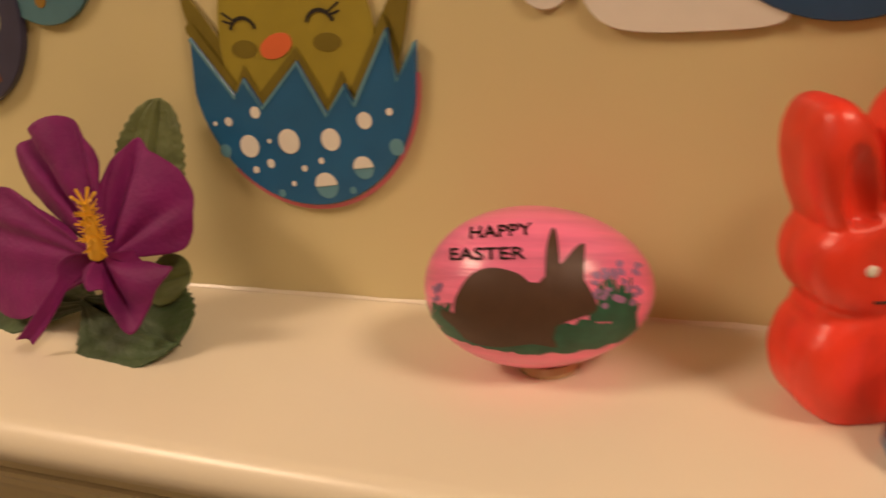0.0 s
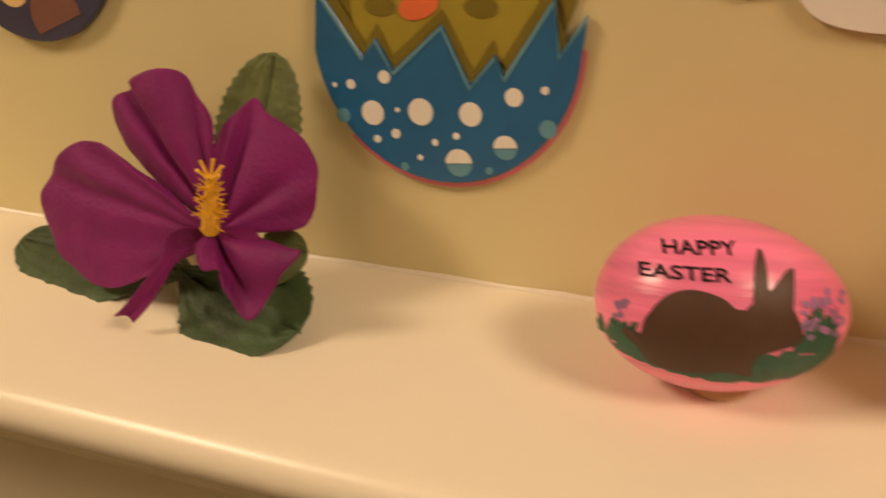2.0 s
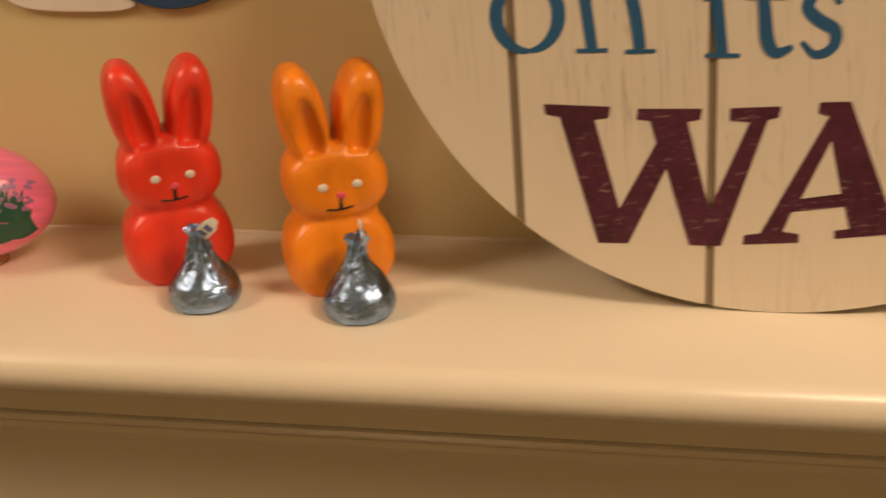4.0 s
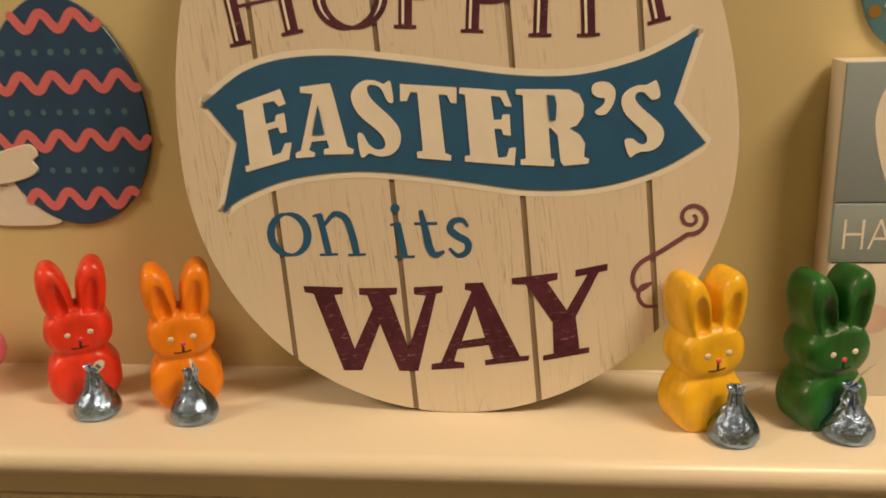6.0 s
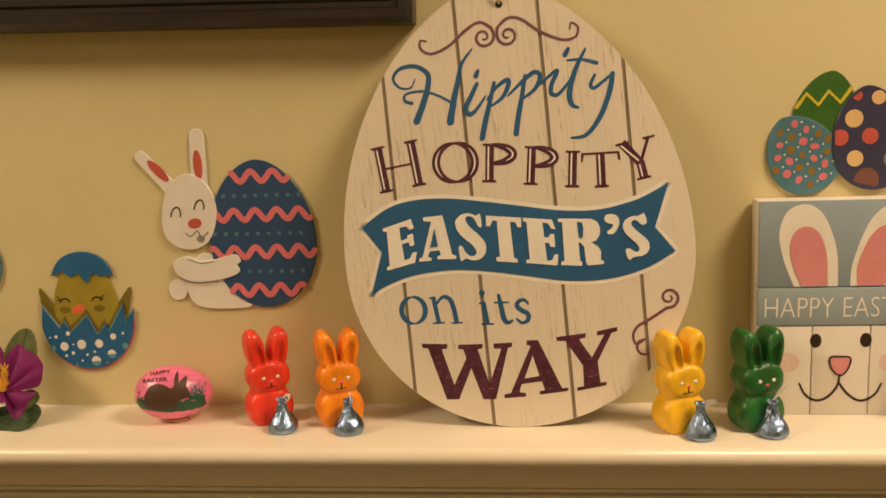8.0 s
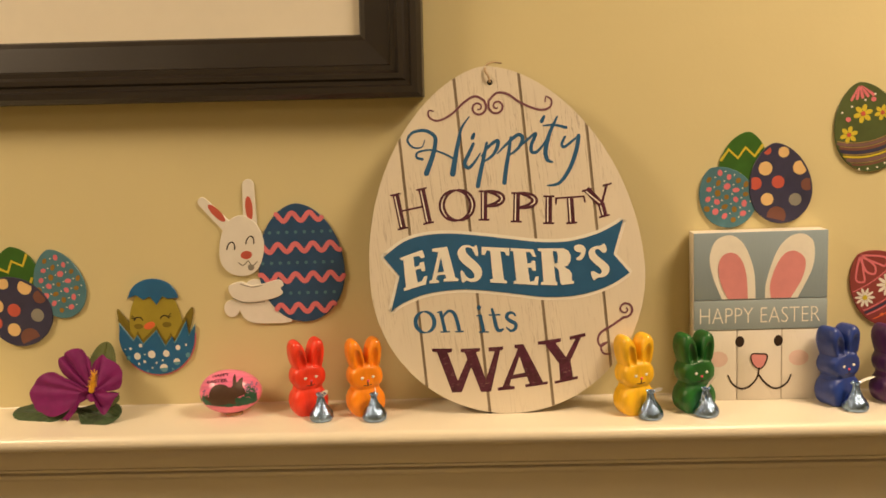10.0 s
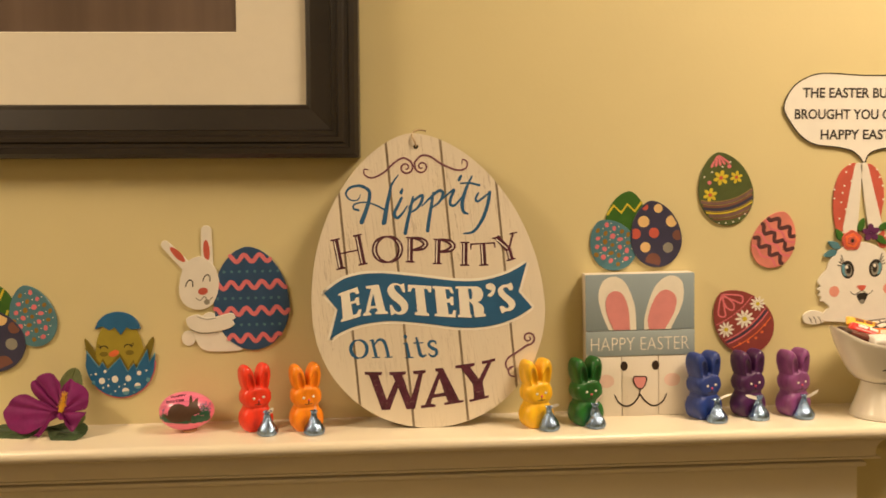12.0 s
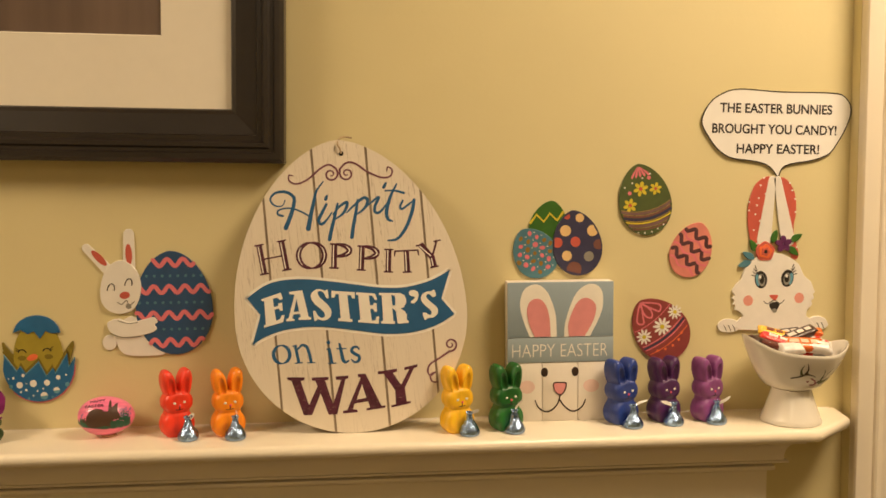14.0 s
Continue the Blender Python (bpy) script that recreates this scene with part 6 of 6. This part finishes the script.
def cloth_flower():
    fl = thing("artificial_flower", pose(0, 0, SHELF), "magenta cloth hibiscus with green leaves lying on the shelf", "artificial flower")
    def fan(throat, ends, pull, span=0.55, fine=5):
        """A cloth petal: rays from the throat to its edge, each bowed to or fro at its middle, joined into one thin sheet."""
        t = Vector(throat)
        rays = []
        for e, f in zip(ends, pull):
            e = Vector(e)
            mid = t.lerp(e, span) + Vector((0, -f, 0.35 * f))
            rays.append(smooth_line([t, t.lerp(mid, 0.5) + Vector((0, -0.3 * f, 0)), mid, mid.lerp(e, 0.55) + Vector((0, -0.25 * f, 0)), e], 6))
        rows = [smooth_line([r[k] for r in rays], fine) for k in range(len(rays[0]))]
        bm = bmesh.new()
        grid = [[bm.verts.new((p + Vector((0.25, 0.5, 0.25)) * noise.noise(p * 0.16)) * 0.001) for p in row] for row in rows[1:]]
        tip = bm.verts.new(t * 0.001)
        for u, v in zip(grid[0], grid[0][1:]):
            bm.faces.new((tip, u, v))
        for r0, r1 in zip(grid, grid[1:]):
            for k in range(len(r0) - 1):
                bm.faces.new((r0[k], r1[k], r1[k + 1], r0[k + 1]))
        ob = part("petal", bm, M_PETAL, fl, "", angle=80)
        md = ob.modifiers.new("thickness", "SOLIDIFY")
        md.thickness, md.offset = 0.00045, 0

    # upper, right-hand and left-hand petals, then the two folded lower ones; millimetres over the shelf
    fan((-105, -37, 24), [(-126, -33, 32.5), (-136, -31.5, 42), (-139.6, -31, 49), (-138.6, -31, 55.5), (-135, -28.5, 57.2), (-132, -31.5, 61), (-124.8, -31, 64), (-118.5, -28.5, 62.8), (-113, -30.5, 58), (-109.8, -31, 51), (-110, -35, 42)], [1.0, 1.6, 2.2, 2.0, 0.2, 2.0, 2.6, 0.6, 1.8, 1.8, 1.0])
    fan((-108, -37.5, 24.5), [(-109, -34, 44), (-108.6, -29, 49.5), (-106, -25.5, 52.8), (-102.7, -21, 55.6), (-98.5, -23, 52.2), (-93, -23, 50), (-88, -23.5, 46.6), (-84.4, -24.5, 41), (-83.7, -27, 35), (-84.4, -28, 29.5), (-86.5, -31, 25.6), (-94, -34, 25)], [0.8, 1.5, 1.6, -0.6, 1.0, 1.8, 1.8, 0.4, 1.8, 2.0, 1.2, 0.6])
    fan((-104.5, -39, 23.5), [(-122, -36, 33.5), (-134.5, -35, 39.5), (-144, -33.5, 43.6), (-152, -32.5, 42.6), (-158.5, -34, 38.4), (-163, -32.5, 32.4), (-167, -34.5, 26), (-165.6, -36, 18), (-160, -39, 11), (-151, -41.5, 6.2), (-142, -43, 5), (-133, -44, 8.5), (-122, -44, 15.5)], [0.8, 1.4, 1.8, 1.8, 2.2, 2.0, 2.6, 2.6, 2.2, 2.4, 2.0, 1.8, 0.9])
    fan((-107, -40.5, 26.5), [(-109, -46, 24), (-106.4, -49.5, 21.8), (-103.6, -51, 20.2), (-100.4, -49.5, 20), (-97.5, -51, 13.4), (-92, -51.5, 8.6), (-88, -48, 14), (-84.5, -46.5, 20), (-80.2, -44, 25.6), (-85.5, -41.5, 24.2), (-91, -41.5, 25), (-96, -39, 28.5)], [0.5, 1.2, 2.2, -0.8, 2.0, -1.6, 1.6, 2.2, -0.4, -1.6, 1.2, 0.4])
    bm = bmesh.new()
    edge_a = smooth_line([Vector(p) for p in ((-108, -42, 26.5), (-112, -46, 28.6), (-115.9, -48, 26.2), (-116.6, -49, 22), (-119.5, -52.5, 17), (-125, -55.5, 10), (-128.7, -57, 6.2))], 6)
    edge_b = smooth_line([Vector(p) for p in ((-107, -42, 24.5), (-109, -43, 24), (-111.5, -44.5, 21.5), (-114.8, -48, 18.6), (-117, -51, 14), (-120.5, -54, 8.5), (-124, -56, 4.6))], 6)
    rows = [[bm.verts.new((a.lerp(b, k / 6) + Vector((0, 1.3, 0.5)) * math.sin(math.pi * k / 6)) * 0.001) for k in range(7)] for a, b in zip(edge_a, edge_b)]
    for r0, r1 in zip(rows, rows[1:]):
        for k in range(6):
            bm.faces.new((r0[k], r0[k + 1], r1[k + 1], r1[k]))
    curl = part("petal", bm, M_PETAL, fl, "narrow petal curled down on the shelf", angle=80)
    md = curl.modifiers.new("thickness", "SOLIDIFY")
    md.thickness, md.offset = 0.00045, 0
    lf = lambda *a, **k: blade("leaf", *a, serrate=0.075, veins=5, ns=48, **k)
    lf((-0.1110, -0.0180, 0.0220), (-0.1030, -0.0095, 0.0645), (0.10, -0.95, 0.20), 0.0125, fl, M_LEAFL, bend=-0.03, cup=0.15, fold=0.15, broad=0.42)
    lf((-0.1200, -0.0330, 0.0080), (-0.1900, -0.0230, 0.0030), (0.05, -0.35, 0.95), 0.0165, fl, M_LEAF, bend=0.02, cup=-0.10, fold=0.12, broad=0.45)
    lf((-0.1260, -0.0330, 0.0085), (-0.0815, -0.0455, 0.0032), (-0.05, -0.40, 0.92), 0.0176, fl, M_LEAF, bend=0.03, cup=-0.06, fold=0.12, broad=0.50)
    lf((-0.1060, -0.0300, 0.0120), (-0.0870, -0.0285, 0.0175), (0.0, -0.75, 0.65), 0.0080, fl, M_LEAFL, bend=0.02, cup=0.1, fold=0.12, broad=0.5)
    # stamen column with fine filaments
    a, b = Vector((-0.1062, -0.0425, 0.0275)), Vector((-0.0992, -0.0495, 0.0450))
    ax = (b - a)
    L = ax.length
    ax.normalize()
    u = ax.orthogonal().normalized()
    v = ax.cross(u)
    rnd = random.Random(4)
    bm = bmesh.new()
    def rod(p, q, r0, r1, n=7):
        d = (q - p).normalized()
        e = d.orthogonal().normalized()
        g = d.cross(e)
        rr = [[bm.verts.new(c + r * (e * math.cos(x) + g * math.sin(x))) for x in (2 * math.pi * k / n for k in range(n))] for c, r in ((p, r0), (q, r1))]
        for k in range(n):
            bm.faces.new((rr[0][k], rr[0][(k + 1) % n], rr[1][(k + 1) % n], rr[1][k]))
        bm.faces.new(rr[0])
        bm.faces.new(rr[1])
    rod(a, a + ax * L * 0.55, 0.0024, 0.0017, 12)
    rod(a + ax * L * 0.55, b, 0.0017, 0.0010, 10)
    col = part("stamen", bm, M_STAMEN, fl, "yellow stamen column", angle=60)
    bm = bmesh.new()
    for k in range(110):
        s = rnd.uniform(0.12, 0.92)
        an = rnd.uniform(0, 2 * math.pi)
        o = u * math.cos(an) + v * math.sin(an)
        p = a + ax * (L * s) + o * 0.0010
        rod(p, p + o * rnd.uniform(0.0018, 0.0036) * (1.15 - 0.5 * s) + ax * rnd.uniform(0.0004, 0.0018), 0.00022, 0.00016, 5)
    for k in range(6):
        an = 2 * math.pi * k / 6
        o = u * math.cos(an) + v * math.sin(an)
        rod(b - ax * 0.001, b + ax * 0.0032 + o * 0.0030, 0.00035, 0.00045, 6)
    tagged(part("filaments", bm, M_STAMEN, col, "fine yellow filaments"), kind="stuff")


cloth_flower()

# ---- candy dish ----
M_CHINA = mat("white_glazed_china", (0.80, 0.76, 0.68), 0.16, 0.03, 40, 0.02, 60, coat=0.5)
M_TWIG = mat("brown_china_paint", (0.07, 0.05, 0.03), 0.35, 0.2, 200)
M_ROSE = mat("dull_rose_china_paint", (0.25, 0.10, 0.09), 0.35, 0.2, 200)
DX, DY = 0.7290, -0.0470


def dish_ring(z, r, th):
    """Point of the dish wall at height z and angle th: an oval bowl with a waved rim."""
    k = max(0.0, (z - 0.036) / 0.044)
    wave = k * k * (0.0058 * math.cos(2 * th) - 0.0042 * math.cos(th) + 0.0016 * math.cos(4 * th))
    q = 1 - 0.30 * min(1.0, k * 3)
    rr = r * (1 + 0.035 * k * math.cos(4 * th))
    return Vector((rr * math.cos(th) + 0.003 * min(1, 2 * k), rr * q * math.sin(th), z + wave))


def candy_dish():
    dish = thing("candy_dish", pose(DX, DY, SHELF), "white glazed china pedestal dish with a waved rim and painted twig", "candy dish")
    n = 64
    def loft(prof, name, label):
        bm = bmesh.new()
        rows = [[bm.verts.new(dish_ring(z, r, 2 * math.pi * k / n)) for k in range(n)] for r, z in prof]
        for r0, r1 in zip(rows, rows[1:]):
            for k in range(n):
                bm.faces.new((r0[k], r0[(k + 1) % n], r1[(k + 1) % n], r1[k]))
        bm.faces.new(rows[0])
        bm.faces.new(rows[-1])
        return part(name, bm, M_CHINA, dish, label, angle=60)
    loft([(0.0290, 0.0), (0.0308, 0.0008), (0.0309, 0.0030), (0.0296, 0.0060), (0.0270, 0.0130), (0.0240, 0.0220), (0.0213, 0.0300), (0.0203, 0.0345), (0.0200, 0.0362)], "pedestal", "flared china pedestal")
    bowl = loft([(0.0150, 0.0362), (0.0225, 0.0372), (0.0290, 0.0405), (0.0355, 0.0465), (0.0415, 0.0540), (0.0466, 0.0620), (0.0506, 0.0700), (0.0536, 0.0770), (0.0546, 0.0805), (0.0538, 0.0818), (0.0524, 0.0805), (0.0485, 0.0700), (0.0435, 0.0600), (0.0370, 0.0510), (0.0280, 0.0450), (0.0160, 0.0425)], "bowl", "oval bowl with a waved rim")
    def on_bowl(x, z):
        r = np.interp(z + 0.0050 * ((z - 0.036) / 0.044) ** 2, [0.0372, 0.0405, 0.0465, 0.0540, 0.0620, 0.0700, 0.0770], [0.0225, 0.0290, 0.0355, 0.0415, 0.0466, 0.0506, 0.0536]) + 0.0010
        k = (z - 0.036) / 0.044
        c = (x - 0.003) / (r * (1 + 0.035 * k))
        return -r * (1 - 0.30 * min(1, 3 * k)) * math.sqrt(max(0.02, 1 - c * c))
    def twig(pts, w0, w1, material, name):
        bm = bmesh.new()
        line = smooth_line(pts, 7)
        rows = []
        for i, p in enumerate(line):
            d = (line[min(i + 1, len(line) - 1)] - line[max(0, i - 1)]).normalized()
            w = (w0 + (w1 - w0) * i / (len(line) - 1)) / 2
            q = Vector((-d.y, d.x)) * w
            rows.append([bm.verts.new((a.x, on_bowl(a.x, a.y) - 0.0002, a.y)) for a in (p + q, p - q)])
        for r0, r1 in zip(rows, rows[1:]):
            bm.faces.new((r0[0], r0[1], r1[1], r1[0]))
        part(name, bm, material, bowl, "", smooth=False)
    M_SPRIG = mat("green_china_paint", (0.10, 0.11, 0.05), 0.35, 0.25, 200)
    # a small bird on a sprig
    for pts, a, b, m in (([(-0.014, 0.052), (-0.006, 0.054), (0.002, 0.058)], 0.0014, 0.0022, M_TWIG), ([(-0.004, 0.055), (-0.006, 0.061), (-0.004, 0.067)], 0.0030, 0.0006, M_SPRIG), ([(-0.001, 0.057), (0.001, 0.062), (-0.001, 0.069)], 0.0028, 0.0004, M_TWIG), ([(-0.002, 0.056), (0.004, 0.056), (0.011, 0.053)], 0.0020, 0.0006, M_TWIG), ([(0.010, 0.046), (0.018, 0.049), (0.026, 0.056), (0.031, 0.062)], 0.0012, 0.0005, M_TWIG), ([(0.014, 0.047), (0.022, 0.048), (0.028, 0.051)], 0.0036, 0.0008, M_SPRIG), ([(0.018, 0.049), (0.021, 0.056), (0.020, 0.061)], 0.0016, 0.0005, M_SPRIG)):
        twig(pts, a, b, m, "painted_twig")
    twig([(0.002, 0.048), (0.006, 0.051), (0.011, 0.049), (0.010, 0.045), (0.005, 0.045)], 0.0024, 0.0016, M_ROSE, "painted_blossom")


candy_dish()


def wrapped_candy(x, y, z, length, wide, high, turn, pitch, roll, color, label, band=None, gloss_=0.28):
    c = thing("wrapped_candy", pose(DX + x * 0.9, DY + y * 0.9, SHELF + z + 0.001, roll, pitch, turn), label, "candy", "candy in the dish")
    m = mat("wrapper", color, gloss_, 0.15, 120, 0.5, 260, coat=0.3)
    bm = bmesh.new()
    n, k = 22, 14
    rows = []
    for i in range(n + 1):
        s = -1 + 2 * i / n
        e = max(0.06, min(1.0, (1 - abs(s)) * 5.5)) ** 0.5
        flare = 1.0 if abs(s) < 0.86 else 1.08
        rows.append([bm.verts.new((s * length / 2 + 0.0005 * noise.noise(Vector((s * 9, j, x * 99))), wide / 2 * flare * math.copysign(abs(math.cos(a)) ** 0.6, math.cos(a)), high / 2 * e * math.copysign(abs(math.sin(a)) ** 0.6, math.sin(a)) + 0.0004 * noise.noise(Vector((s * 7, j * 2, x * 50))))) for j, a in enumerate(2 * math.pi * q / k for q in range(k))])
    for r0, r1 in zip(rows, rows[1:]):
        for q in range(k):
            bm.faces.new((r0[q], r0[(q + 1) % k], r1[(q + 1) % k], r1[q]))
    bm.faces.new(rows[0])
    bm.faces.new(rows[-1])
    part("wrapper", bm, m, c, "", angle=40)
    if band:
        bm = bmesh.new()
        h = high / 2 + 0.0006
        ink = mat("wrapper_print", band, 0.4, 0.1, 200)
        for x0, x1 in ((-0.30, -0.10), (-0.05, 0.12), (0.17, 0.32)):
            box(bm, x0 * length, x1 * length, -wide * 0.16, wide * 0.16, h - 0.0009, h)
            part("print_bar", bm, ink, c, "plain bar of print", smooth=False)
            bm = bmesh.new()
        bm.free()


WHITE_W, BROWN_W, RED_W, ORANGE_W, YELLOW_W = (0.80, 0.78, 0.76), (0.045, 0.022, 0.016), (0.62, 0.035, 0.03), (0.74, 0.16, 0.03), (0.85, 0.50, 0.05)
wrapped_candy(0.008, 0.002, 0.0900, 0.046, 0.015, 0.010, 14, -14, 22, BROWN_W, "dark brown wrapped chocolate bar", (0.7, 0.66, 0.6))
wrapped_candy(-0.018, -0.008, 0.0850, 0.044, 0.013, 0.010, -26, 16, 24, RED_W, "red wrapped chocolate bar", WHITE_W)
wrapped_candy(-0.016, 0.006, 0.0910, 0.040, 0.014, 0.008, -16, 14, 22, YELLOW_W, "yellow wrapped candy lying in the dish", (0.2, 0.05, 0.03))
wrapped_candy(0.005, -0.014, 0.0830, 0.044, 0.017, 0.010, -10, 2, 30, ORANGE_W, "orange wrapped candy bar", (0.75, 0.55, 0.42))
wrapped_candy(-0.012, -0.021, 0.0800, 0.026, 0.014, 0.010, 6, 0, 25, WHITE_W, "small white wrapped candy in the dish")
wrapped_candy(0.018, -0.018, 0.0810, 0.030, 0.014, 0.011, -20, 6, 25, WHITE_W, "small white wrapped candy in the dish")
wrapped_candy(0.027, -0.004, 0.0840, 0.036, 0.013, 0.010, 72, -6, 10, WHITE_W, "white wrapped candy bar with red print", RED_W)
wrapped_candy(-0.034, 0.000, 0.0860, 0.034, 0.014, 0.008, 18, 8, 15, BROWN_W, "dark brown wrapped candy lying in the dish")
wrapped_candy(0.018, 0.010, 0.0900, 0.038, 0.014, 0.008, -22, -10, 15, ORANGE_W, "orange wrapped candy lying in the dish")
wrapped_candy(-0.004, 0.013, 0.0900, 0.044, 0.015, 0.007, 8, -4, 25, BROWN_W, "dark brown wrapped candy lying in the dish", (0.55, 0.5, 0.45))
wrapped_candy(0.032, -0.004, 0.0735, 0.026, 0.014, 0.010, 50, -20, 0, (0.45, 0.43, 0.44), "silver-grey wrapped candy lying in the dish")
wrapped_candy(0.000, 0.000, 0.0680, 0.044, 0.024, 0.018, 4, 0, 0, RED_W, "red wrapped candy at the bottom of the heap")
wrapped_candy(0.034, -0.012, 0.0790, 0.022, 0.012, 0.009, 68, -16, 20, WHITE_W, "small crinkled white wrapped candy in the dish", RED_W, 0.2)
wrapped_candy(-0.030, -0.012, 0.0830, 0.024, 0.010, 0.008, -32, 14, 20, (0.12, 0.03, 0.02), "small dark red wrapped candy in the dish", None, 0.2)
